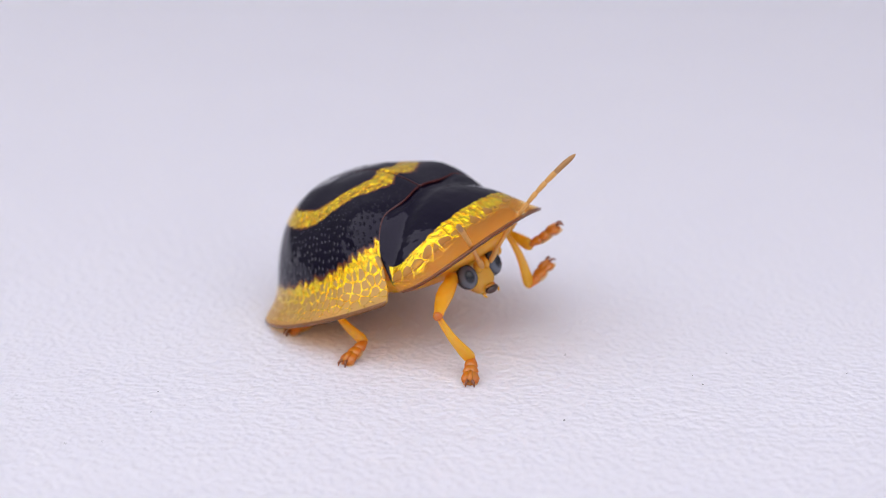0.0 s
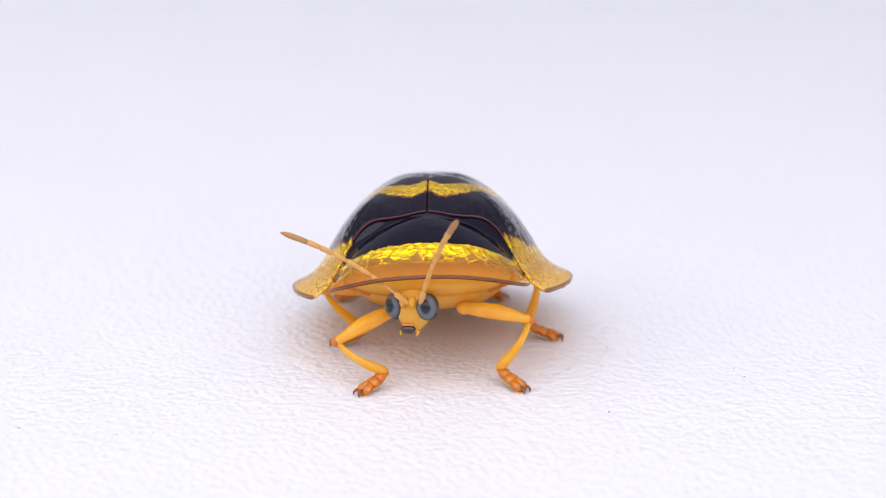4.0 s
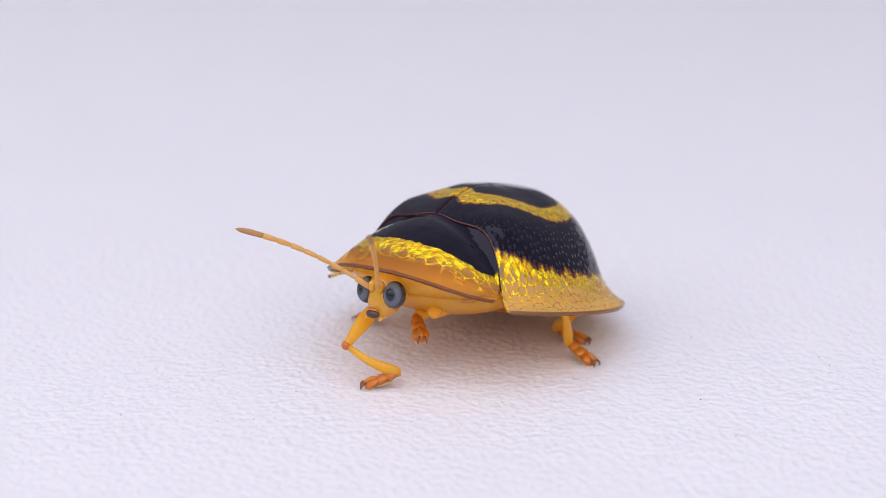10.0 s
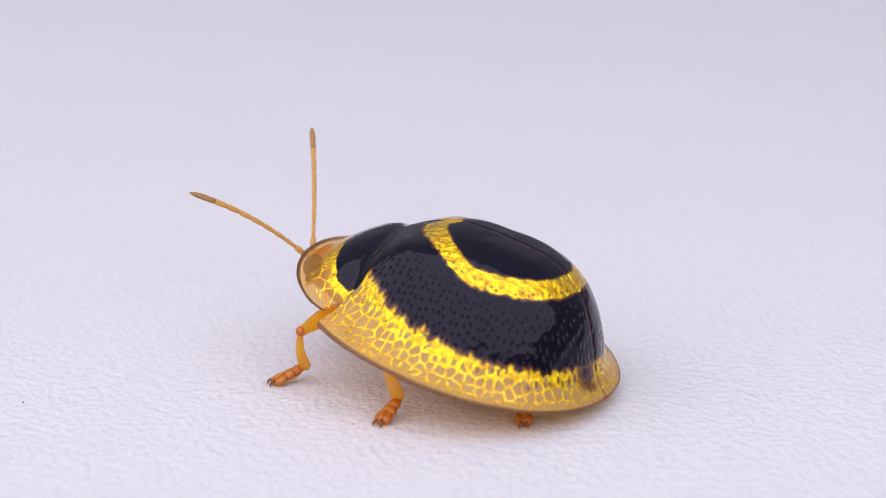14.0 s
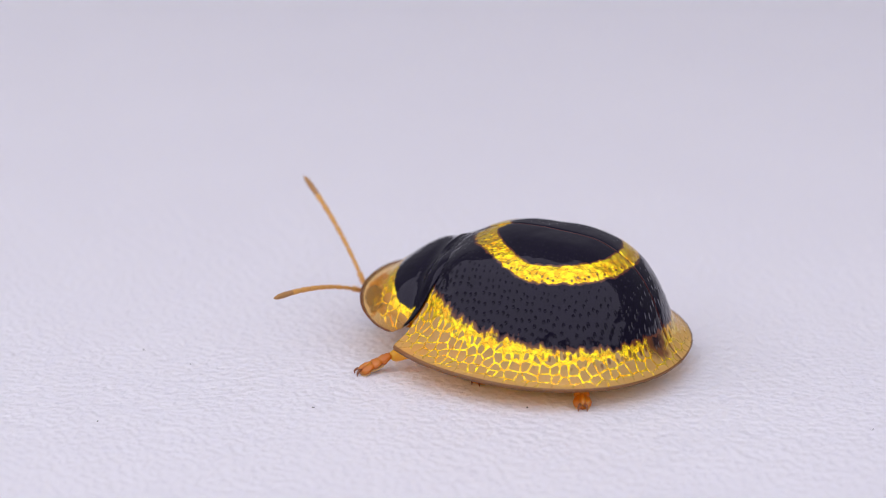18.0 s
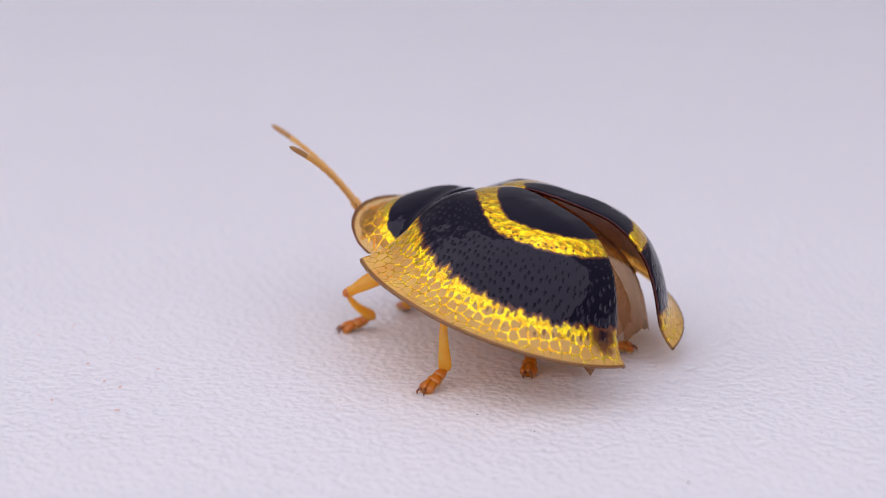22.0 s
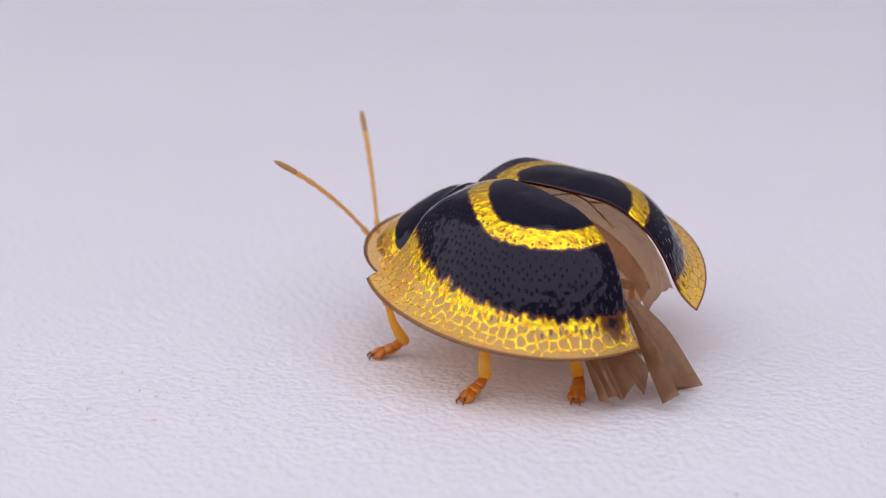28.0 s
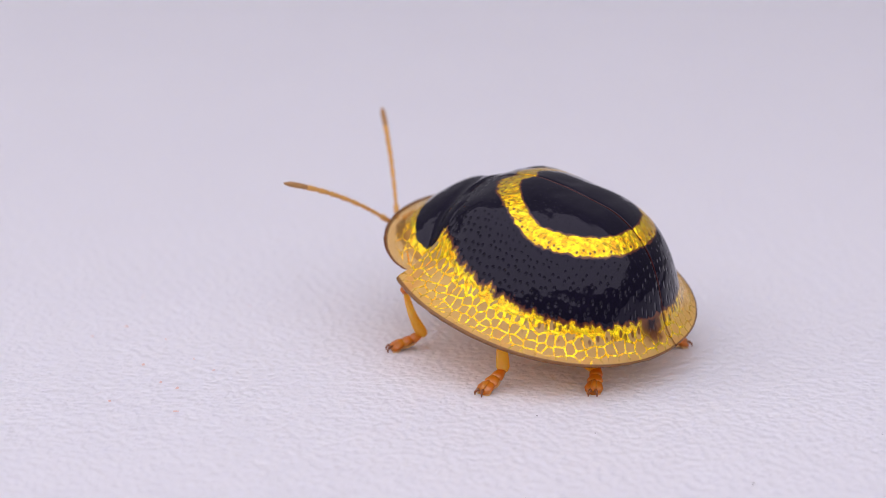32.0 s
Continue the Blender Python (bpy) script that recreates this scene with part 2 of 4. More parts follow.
# ---- helpers for meshes ----
def part(name, bm, material, parent, label="", at=(0, 0, 0), smooth=True):
    """Links a bmesh, drawn in mm, as one mesh object under parent."""
    mesh = bpy.data.meshes.new(name)
    bmesh.ops.scale(bm, vec=(MM, MM, MM), verts=bm.verts)
    bmesh.ops.recalc_face_normals(bm, faces=bm.faces)
    bm.to_mesh(mesh)
    bm.free()
    if smooth:
        mesh.shade_smooth()
    mesh.materials.append(material)
    ob = new(name, mesh)
    ob.parent = parent
    ob.location = [c * MM for c in at]
    return tagged(ob, label)


def tube(bm, points, radii, sides=12, flat=1.0, up=(0, 0, 1)):
    """A tapered round rod through points (mm), closed at both ends; flat squeezes it along its second axis."""
    rings = []
    pts = [Vector(p) for p in points]
    for i, p in enumerate(pts):
        way = (pts[min(i + 1, len(pts) - 1)] - pts[max(i - 1, 0)]).normalized()
        a = way.cross(Vector(up))
        a = a.normalized() if a.length > 1e-4 else Vector((0, 1, 0))
        b = a.cross(way).normalized()
        rings.append([bm.verts.new(p + radii[i] * (a * math.cos(k * math.tau / sides) + b * flat * math.sin(k * math.tau / sides))) for k in range(sides)])
    for r0, r1 in zip(rings, rings[1:]):
        for k in range(sides):
            bm.faces.new((r0[k], r0[(k + 1) % sides], r1[(k + 1) % sides], r1[k]))
    for ring, p, end in ((rings[0], pts[0], 0), (rings[-1], pts[-1], -1)):
        tip = bm.verts.new(p + (pts[0] - pts[1] if end == 0 else pts[-1] - pts[-2]).normalized() * radii[end] * 0.5)
        for k in range(sides):
            bm.faces.new((ring[k], ring[(k + 1) % sides], tip))


def ball(bm, at, size, segments=24, rings=16):
    """An ellipsoid (mm)."""
    made = bmesh.ops.create_uvsphere(bm, u_segments=segments, v_segments=rings, radius=1.0)["verts"]
    for v in made:
        v.co = Vector(at) + Vector((v.co.x * size[0], v.co.y * size[1], v.co.z * size[2]))
    return made


def lerp_table(table, x):
    for (x0, y0), (x1, y1) in zip(table, table[1:]):
        if x <= x1:
            k = (x - x0) / (x1 - x0)
            k = max(0.0, min(1.0, k))
            return y0 + (y1 - y0) * k
    return table[-1][1]


def smooth_table(table, x):
    """A monotone cubic through the table."""
    xs, ys = [p[0] for p in table], [p[1] for p in table]
    n = len(xs)
    if x <= xs[0]:
        return ys[0]
    if x >= xs[-1]:
        return ys[-1]
    d = [(ys[i + 1] - ys[i]) / (xs[i + 1] - xs[i]) for i in range(n - 1)]
    m = [d[0]] + [0 if d[i - 1] * d[i] <= 0 else 2 * d[i - 1] * d[i] / (d[i - 1] + d[i]) for i in range(1, n - 1)] + [d[-1]]
    i = max(j for j in range(n - 1) if xs[j] <= x)
    h = xs[i + 1] - xs[i]
    s = (x - xs[i]) / h
    return ((1 + 2 * s) * (1 - s) ** 2 * ys[i] + s * (1 - s) ** 2 * h * m[i] + s * s * (3 - 2 * s) * ys[i + 1] + s * s * (s - 1) * h * m[i + 1])


# ---- the sheet of paper and what lies on it ----
def build_sheet():
    bm = bmesh.new()
    bmesh.ops.create_grid(bm, x_segments=60, y_segments=60, size=0.5)
    for v in bm.verts:
        v.co = Vector((v.co.x * 420 - 13, v.co.y * 500 + 150, 0))
    bmesh.ops.solidify(bm, geom=bm.faces[:], thickness=0.2)
    top = max(v.co.z for v in bm.verts)
    for v in bm.verts:
        v.co.z -= top
    sheet = part("paper_sheet", bm, PAPER, None)
    return tagged(sheet, "white paper sheet with a fine dimpled grain", "paper", kind="structure")


def build_table():
    bm = bmesh.new()
    bmesh.ops.create_cube(bm, size=1.0)
    for v in bm.verts:
        v.co = Vector((v.co.x * 1500, v.co.y * 900 + 150, v.co.z * 30 - 15.45))
    bmesh.ops.bevel(bm, geom=bm.edges[:], offset=3, segments=2, affect="EDGES")
    g = Graph("pale_tabletop")
    tone = g.mix_colour(g.noise(40.0, 4.0), (0.62, 0.60, 0.64, 1), (0.7, 0.68, 0.72, 1))
    mat = g.done(g.principled(Base_Color=tone, Roughness=0.5))
    return tagged(part("tabletop", bm, mat, None, smooth=False), "pale grey tabletop under the paper sheet", "table", kind="structure")


# ---- the beetle ----
CX = -1.7                       # middle of the wing cases' dome
DOME = [(0, 2.48), (0.15, 2.44), (0.31, 2.26), (0.5, 1.87), (0.62, 1.46), (0.71, 1.05), (0.77, 0.73), (0.82, 0.52), (0.88, 0.36), (0.94, 0.25), (1.0, 0.17), (1.2, 0.05)]
HINGE = (0.25, 0.35, 1.75)


def disc_q(x, y):
    ax = 3.6 if x > CX else 3.27
    return ((abs(x - CX) / ax) ** 2.1 + (abs(y) / 3.03) ** 2.1) ** (1 / 2.1)


def dome_z(x, y):
    q = disc_q(x, y)
    rear = (min(x - CX, 0.0) / 3.27) ** 2 / max(q * q, 1e-6)
    shoulder = 0.24 * math.exp(-((x + 0.2) / 0.75) ** 2 - ((abs(y) - 1.45) / 0.55) ** 2)
    return smooth_table(DOME, q ** (1 + 0.72 * rear)) + shoulder


def front_cut(y):
    """Where the wing cases end in front."""
    return smooth_table([(0, 0.12), (0.5, 0.16), (1.2, 0.06), (1.7, 0.1), (2.1, 0.36), (2.4, 0.5), (2.65, 0.46), (2.9, 0.34), (3.2, 0.1)], abs(y))


def build_elytron(parent, side):
    bm = bmesh.new()
    q_layer, r_layer = bm.verts.layers.float.new("disc"), bm.verts.layers.float.new("ring")
    s_layer, m_layer = bm.verts.layers.float.new("spot"), bm.verts.layers.float.new("seam")
    more = [bm.verts.layers.float.new(name) for name in ("long", "side", "round", "inward", "hind")]
    turns, steps = 130, 64
    rows = []
    for i in range(turns + 1):
        a = math.pi * i / turns
        ca, sa = math.cos(a), math.sin(a)
        far = 0.2
        while far < 4.2:
            x, y = CX + far * ca, far * sa
            if disc_q(x, y) >= 1.0 or x > front_cut(y):
                break
            far += 0.01
        row = []
        for j in range(steps + 1):
            r = far * (j / steps) ** 0.9
            x, y = CX + r * ca, max(r * sa, 0.0)
            q = disc_q(x, y)
            z = dome_z(x, y) - 0.02 * math.exp(-(y / 0.03) ** 2)
            row.append((x, y + 0.008, z, q))
        rows.append(row)
    grid = []
    centre = None
    for row in rows:
        line = []
        for j, (x, y, z, q) in enumerate(row):
            if j == 0 and centre is not None:
                line.append(centre)
                continue
            v = bm.verts.new((x - HINGE[0], side * (y - HINGE[1]), z - HINGE[2]))
            v[q_layer] = q ** (1 + 0.8 * (max(CX - x, 0.0) / 3.27) ** 2 / max(q * q, 1e-6)) + 0.055 * max(0.0, min(1.0, (x + 2.4) / 2.6)) ** 1.2 * min(1.0, q / 0.6) * min(1.0, (1 - q) / 0.2)
            dip = 0.3 * math.exp(-(y / 0.22) ** 2) if x > -1.6 else 0.0
            rx, ry = (x + dip + 2.04) / (1.60 if x > -2.04 else 1.54), y / 1.39
            bulge = 1.6 if rx > 0 else 2.2
            v[r_layer] = ((abs(rx) ** bulge + abs(ry) ** bulge) ** (1 / bulge) - 1.0) * 1.42 * (1 - 0.3 * max(0.0, min(1.0, x + 1.6)))
            v[s_layer] = math.hypot(x + 4.42, y - 0.42) + (0.0 if side > 0 else 1.0)      # the left case alone is blotched
            turn = math.atan2(y, x - CX)
            for layer, value in zip(more, (x, y + 0.17 * y * y, 3.05 * turn, 3.0 * (1 - q), (-1.6 - x) / 2.6)):
                v[layer] = value
            v[m_layer] = min(y, front_cut(y) - x + (0.0 if y < 1.9 else 1.0))
            if j == 0:
                centre = v
            line.append(v)
        grid.append(line)
    for a, b in zip(grid, grid[1:]):
        for j in range(steps):
            corners = [a[j], a[j + 1], b[j + 1], b[j]]
            seen = []
            for c in corners:
                if c not in seen:
                    seen.append(c)
            bm.faces.new(seen)
    ob = part("elytron", bm, ELYTRA, parent, "glossy black wing case with gold ring, clear amber rim", (HINGE[0], side * HINGE[1], HINGE[2]))
    skin = ob.modifiers.new("skin", "SOLIDIFY")
    skin.thickness, skin.offset, skin.material_offset = 0.07 * MM, -1.0, 1
    ob.data.materials.append(LINING)
    return ob


NECK = (-0.1, 0.0, 1.35)        # about which the shield nods


def shield_q(x, y):
    return ((abs(x - 0.18) / 1.78) ** 2.3 + (abs(y) / 2.14) ** 2.3) ** (1 / 2.3)


def shield_z(x, y):
    """The shield's top: goes on from the wing cases, then flattens to a flared rim that droops at the sides."""
    q = shield_q(x, y)
    ahead, aside = (abs(x - 0.18) / 1.78) ** 2.3, (abs(y) / 2.14) ** 2.3
    front = smooth_table([(0, 1.79), (0.1, 1.75), (0.25, 1.63), (0.42, 1.43), (0.58, 1.2), (0.7, 1.02), (0.8, 0.91), (0.9, 0.82), (1.0, 0.75)], q)
    flank = smooth_table([(0, 1.79), (0.1, 1.76), (0.25, 1.67), (0.45, 1.48), (0.65, 1.19), (0.82, 0.8), (0.92, 0.52), (1.0, 0.33)], q)
    w = aside / max(ahead + aside, 1e-6)
    z = front * (1 - w) + flank * w
    k = max(0.0, min(1.0, (x + 0.2) / 0.6))
    k = k * k * (3 - 2 * k)
    z = (dome_z(max(x, -0.3), y) - 0.008) * (1 - k) + z * k
    under = max(0.0, front_cut(y) - 0.09 - x)
    return z - 0.45 * under - 0.038 * min(1.0, under / 0.05)


def build_pronotum(parent):
    bm = bmesh.new()
    q_layer, f_layer = bm.verts.layers.float.new("disc"), bm.verts.layers.float.new("front")
    w_layer = bm.verts.layers.float.new("flank")
    turns, steps = 140, 60
    grid = []
    centre = None
    px = 0.3
    for i in range(turns + 1):
        a = math.tau * i / turns
        ca, sa = math.cos(a), math.sin(a)
        far = 0.05
        while far < 3:
            x, y = px + far * ca, far * sa
            back = smooth_table([(0, -0.4), (1.2, -0.38), (1.6, -0.22), (1.85, 0.05), (2.0, 0.28), (2.1, 0.5), (2.2, 0.6)], abs(y))
            if shield_q(x, y) >= 1 or x < back:
                break
            far += 0.01
        line = []
        for j in range(steps + 1):
            r = far * j / steps
            x, y = px + r * ca, r * sa
            if j == 0 and centre is not None:
                line.append(centre)
                continue
            v = bm.verts.new((x, y, shield_z(x, y)))
            q = shield_q(x, y)
            inner = ((max(x - 0.1, 0.0) / 0.97) ** 2.4 + (abs(y) / 1.78) ** 2.4) ** (1 / 2.4)
            if inner < 1:
                v[q_layer] = 0.64 * inner
            else:
                v[q_layer] = 0.64 + 0.36 * min(1.0, (inner - 1) / max(inner - 1 + 1.55 * (1 - q), 1e-5))
            v[f_layer] = x - front_cut(y)
            v[w_layer] = abs(y) ** 2.3 / (abs(y) ** 2.3 + (1.2 * abs(x - 0.18)) ** 2.3 + 1e-6)
            if j == 0:
                centre = v
            line.append(v)
        grid.append(line)
    grid[-1] = grid[0]
    for a, b in zip(grid, grid[1:]):
        for j in range(steps):
            seen = []
            for c in (a[j], a[j + 1], b[j + 1], b[j]):
                if c not in seen:
                    seen.append(c)
            bm.faces.new(seen)
    bmesh.ops.translate(bm, vec=-Vector(NECK), verts=bm.verts)
    ob = part("pronotum", bm, PRONOTUM, parent, "black shield with gold band and clear amber margin", NECK)
    skin = ob.modifiers.new("skin", "SOLIDIFY")
    skin.thickness, skin.offset = 0.06 * MM, -1.0
    bm = bmesh.new()
    ball(bm, (0, 0, 0), (1.2, 1.72, 0.4), 40, 24)
    part("prothorax", bm, BELLY, ob, "amber front of the body under the shield", [c - n for c, n in zip((0.25, 0, 0.5), NECK)])
    return ob


def build_collar(parent):
    """The body under the joint of shield and wing cases."""
    bm = bmesh.new()
    rows, across = 20, 32
    grid = []
    for i in range(rows + 1):
        x = -2.3 + 2.85 * i / rows
        line = []
        for j in range(across + 1):
            a = math.pi * j / across
            y = 1.78 * math.cos(a)
            drop = 0.23 + max(0.0, x - 0.1) * 0.75
            top = max(0.35, min(dome_z(x, y), dome_z(0.1, y)) - drop)
            line.append(bm.verts.new((x, y, top)))
        for j in range(1, 12):
            a = math.pi * j / 12
            line.append(bm.verts.new((x, -1.78 * math.cos(a) * 0.85, 0.3 - 0.25 * math.sin(a))))
        grid.append(line)
    n = len(grid[0])
    for a, b in zip(grid, grid[1:]):
        for j in range(n):
            bm.faces.new((a[j], a[(j + 1) % n], b[(j + 1) % n], b[j]))
    bm.faces.new(grid[0])
    bm.faces.new(grid[-1])
    part("collar", bm, COLLAR, parent, "rust-amber back under the wing cases")


def build_trunk(parent):
    bm = bmesh.new()
    ball(bm, (-0.35, 0, 0.24), (1.5, 1.55, 0.5), 32, 20)
    part("thorax", bm, BELLY, parent, "amber underside of the thorax")
    bm = bmesh.new()
    made = ball(bm, (0, 0, 0), (1.6, 1.6, 0.4), 48, 32)
    for v in made:
        v.co.z += 0.035 * math.sin(v.co.x * 11) * (1 if v.co.z < 0.2 else 0.4)
    for v in bm.verts:
        v.co += Vector((-2.05, 0, 0.14))
    part("abdomen", bm, COLLAR, parent, "banded amber abdomen under the wing cases")


HEAD_AT = (1.43, 0, 0.2)


def build_head(parent):
    bm = bmesh.new()
    made = ball(bm, (0, 0, 0), (0.42, 0.42, 0.52), 32, 24)
    for v in made:
        if v.co.z < 0:
            v.co.y *= 1 - 0.42 * (-v.co.z / 0.52) ** 1.3
            v.co.x += 0.10 * (-v.co.z / 0.52)
        if v.co.x > 0.3:
            v.co.x = 0.3 + (v.co.x - 0.3) * 0.6
    head = part("head", bm, HEAD, parent, "amber head tucked under the shield", HEAD_AT)
    for side in (1, -1):
        bm = bmesh.new()
        layer = bm.verts.layers.float.new("gaze")
        made = ball(bm, (0, 0, 0), (0.24, 0.235, 0.28), 32, 24)
        gaze = Vector((0.9, 0.25 * side, 0.1))
        for v in made:
            n = Vector((v.co.x / 0.22, v.co.y / 0.2, v.co.z / 0.29))
            v[layer] = n.angle(gaze) / 1.3
        part("eye", bm, EYE, head, "grey-blue compound eye", (0.19, 0.35 * side, 0.04))
        bm = bmesh.new()
        ball(bm, (0, 0, 0), (0.12, 0.085, 0.13), 16, 12)
        part("antenna_base", bm, HEAD, head, "", (0.36, 0.1 * side, 0.16))
        bm = bmesh.new()
        tube(bm, [(0, 0, 0), (0.05, 0.03 * side, -0.04), (0.08, 0.0, -0.09)], [0.035, 0.032, 0.02], 8)
        part("palp", bm, HEAD, head, "", (0.3, 0.17 * side, -0.43))
    bm = bmesh.new()
    made = ball(bm, (0, 0, 0), (0.09, 0.17, 0.09), 20, 12)
    part("mouthparts", bm, JAW, head, "dark brown mouthparts", (0.4, 0, -0.4))
    bm = bmesh.new()
    ball(bm, (0, 0, 0), (0.05, 0.14, 0.04), 16, 10)
    part("upper_lip", bm, FOOT, head, "", (0.4, 0, -0.31))
    return head


def build_antenna(parent, side):
    """A feeler of eleven joints along +x, bowed, thicker and darker at the end."""
    x, joints, bow = 0.0, [], -0.07
    for k in range(8):
        size = 0.295 if k else 0.33
        wide = 0.062 if k == 0 else 0.042 + 0.0025 * k
        joints.append((x, size, wide))
        x += size
    ob = None
    for x0, size, wide in joints:
        bm = bmesh.new()
        pts, rad = [], []
        for f, r in ((0.02, 0.72), (0.25, 0.92), (0.6, 1.0), (0.9, 1.05), (0.99, 0.78)):
            u = x0 + f * size
            pts.append((u, 0, bow * (u - 0.4) * (u - 2.7)))
            rad.append(wide * r)
        tube(bm, pts, rad, 10)
        if ob is None:
            ob = part("antenna", bm, FEELER, parent, "jointed tan antenna with a darker tip")
        else:
            part("antenna_joint", bm, FEELER, ob)
    bm = bmesh.new()
    pts, rad = [], []
    for k in range(9):
        u = x + 0.56 * k / 8
        pts.append((u, 0, bow * (u - 0.4) * (u - 2.7)))
        rad.append((0.052, 0.062, 0.058, 0.062, 0.064, 0.058, 0.056, 0.04, 0.012)[k])
    tube(bm, pts, rad, 10)
    part("antenna_club", bm, FEELER_TIP, ob, "dark brown club")
    return ob


FEMUR, TIBIA, TARSUS = 1.5, 1.3, 0.75
LONG = {"F": 0.95, "M": 1.0, "H": 1.05}
HIPS = {"F": (0.75, 0.7, -0.1), "M": (-0.8, 0.9, 0.1), "H": (-1.9, 0.9, 0.1)}


def build_leg(parent, long):
    """Femur, tibia and foot, each drawn along +x from its joint."""
    bm = bmesh.new()
    f = FEMUR * long
    tube(bm, [(0, 0, 0), (0.12 * f, 0, 0), (0.3 * f, 0, 0.02), (0.5 * f, 0, 0.03), (0.72 * f, 0, 0.02), (0.88 * f, 0, 0), (0.96 * f, 0, 0), (f, 0, 0)], [0.11, 0.165, 0.2, 0.205, 0.165, 0.12, 0.125, 0.1], 16, 0.8)
    femur = part("femur", bm, LEG, parent, "stout amber thigh")
    bm = bmesh.new()
    ball(bm, (0, 0, 0), (0.17, 0.15, 0.15), 16, 10)
    part("trochanter", bm, LEG, femur, "", (0.03, 0, 0))
    bm = bmesh.new()
    ball(bm, (0, 0, 0), (0.1, 0.105, 0.1), 14, 10)
    part("knee", bm, FOOT, femur, "rust-coloured knee joint", (f, 0, 0))
    bm = bmesh.new()
    f = TIBIA * long
    tube(bm, [(-0.02, 0, 0), (0.08 * f, 0, 0.012), (0.2 * f, 0, 0.045), (0.4 * f, 0, 0.075), (0.6 * f, 0, 0.065), (0.8 * f, 0, 0.03), (0.93 * f, 0, 0.005), (f, 0, 0)], [0.085, 0.068, 0.078, 0.092, 0.112, 0.135, 0.14, 0.1], 16, 0.8)
    tibia = part("tibia", bm, LEG, parent, "amber shin widening to the foot")
    foot = None
    for name, points, radii, flat in (
            ("tarsus", [(0, 0, 0.03), (0.06, 0, 0.03), (0.16, 0, 0.02), (0.23, 0, 0.0), (0.26, 0, -0.02)], [0.08, 0.1, 0.135, 0.14, 0.09], 0.72),
            ("tarsus_joint", [(0.2, 0, 0.01), (0.28, 0, 0.025), (0.4, 0, 0.01), (0.46, 0, -0.02)], [0.08, 0.13, 0.17, 0.12], 0.55),
            ("tarsus_lobe", [(0.4, 0, 0.0), (0.48, 0, 0.02), (0.6, 0, 0.0), (0.69, 0, -0.03), (0.72, 0, -0.05)], [0.09, 0.155, 0.195, 0.17, 0.1], 0.45),
            ("claw_joint", [(0.46, 0, 0.07), (0.56, 0, 0.085), (0.67, 0, 0.06), (0.73, 0, 0.03)], [0.045, 0.055, 0.065, 0.05], 0.9)):
        bm = bmesh.new()
        tube(bm, points, radii, 14, flat)
        if foot is None:
            foot = part(name, bm, FOOT, parent, "rust-coloured foot of lobed joints")
        else:
            part(name, bm, FOOT, foot)
    for s in (1, -1):
        bm = bmesh.new()
        tube(bm, [(0, 0, 0), (0.06, 0.035 * s, 0.02), (0.12, 0.06 * s, -0.01), (0.145, 0.06 * s, -0.08)], [0.036, 0.032, 0.024, 0.008], 8)
        part("claw", bm, CLAW, foot, "dark hooked claw", (0.7, 0.03 * s, 0.035))
        bm = bmesh.new()
        ball(bm, (0, 0, 0), (0.12, 0.07, 0.035), 12, 8)
        part("sole", bm, PAD, foot, "pale bristly sole", (0.66, 0.085 * s, -0.085))
    bm = bmesh.new()
    ball(bm, (0, 0, 0), (0.2, 0.14, 0.035), 16, 8)
    part("sole", bm, PAD, foot, "pale bristly sole", (0.38, 0, -0.08))
    return femur, tibia, foot


WING_BASE = (-0.3, 0.5, 1.75)


def blade(bm, side):
    """The inner film of a hind wing, bent like the wing case that covers it."""
    steps, across = 18, 10
    rows = []
    for i in range(steps + 1):
        u = i / steps
        x = WING_BASE[0] - 4.0 * u
        lo, hi = -0.15, 0.75 + 1.0 * math.sin(math.pi * min(1.0, 0.1 + 0.75 * u))
        line = []
        for j in range(across + 1):
            y = lo + (hi - lo) * j / across
            z = dome_z(x, y) - 0.3 - 0.05 * math.cos(j * 1.9) - 0.25 * (1 - u) ** 3
            line.append(bm.verts.new((x - WING_BASE[0], side * (y - WING_BASE[1]), z - WING_BASE[2])))
        rows.append(line)
    for a, b in zip(rows, rows[1:]):
        for j in range(across):
            bm.faces.new((a[j], a[j + 1], b[j + 1], b[j]))


def tip_blade(bm, long, wide, rng):
    """The outer film, a sharply pleated fan along -x that ends in ragged points."""
    steps, across = 14, 16
    rows = []
    folds = [0.0, 0.17, 0.36, 0.52, 0.73, 0.88, 1.0]
    peak = [0.22 * (-1) ** k * (0.6 + 0.7 * rng.random()) for k in range(len(folds))]
    reach = [0.66 + 0.34 * rng.random() for k in range(len(folds))]
    for i in range(steps + 1):
        u = i / steps
        line = []
        for j in range(across + 1):
            v = j / across
            w = wide * (0.42 + 0.75 * u ** 0.8) * (v - 0.5)
            z = lerp_table(list(zip(folds, peak)), v) * (0.35 + 0.9 * u) - 0.35 * u * u
            line.append(bm.verts.new((-long * u * lerp_table(list(zip(folds, reach)), v), w, z + 0.05 * math.sin(5 * u + 9 * v))))
        rows.append(line)
    for a, b in zip(rows, rows[1:]):
        for j in range(across):
            bm.faces.new((a[j], a[j + 1], b[j + 1], b[j]))


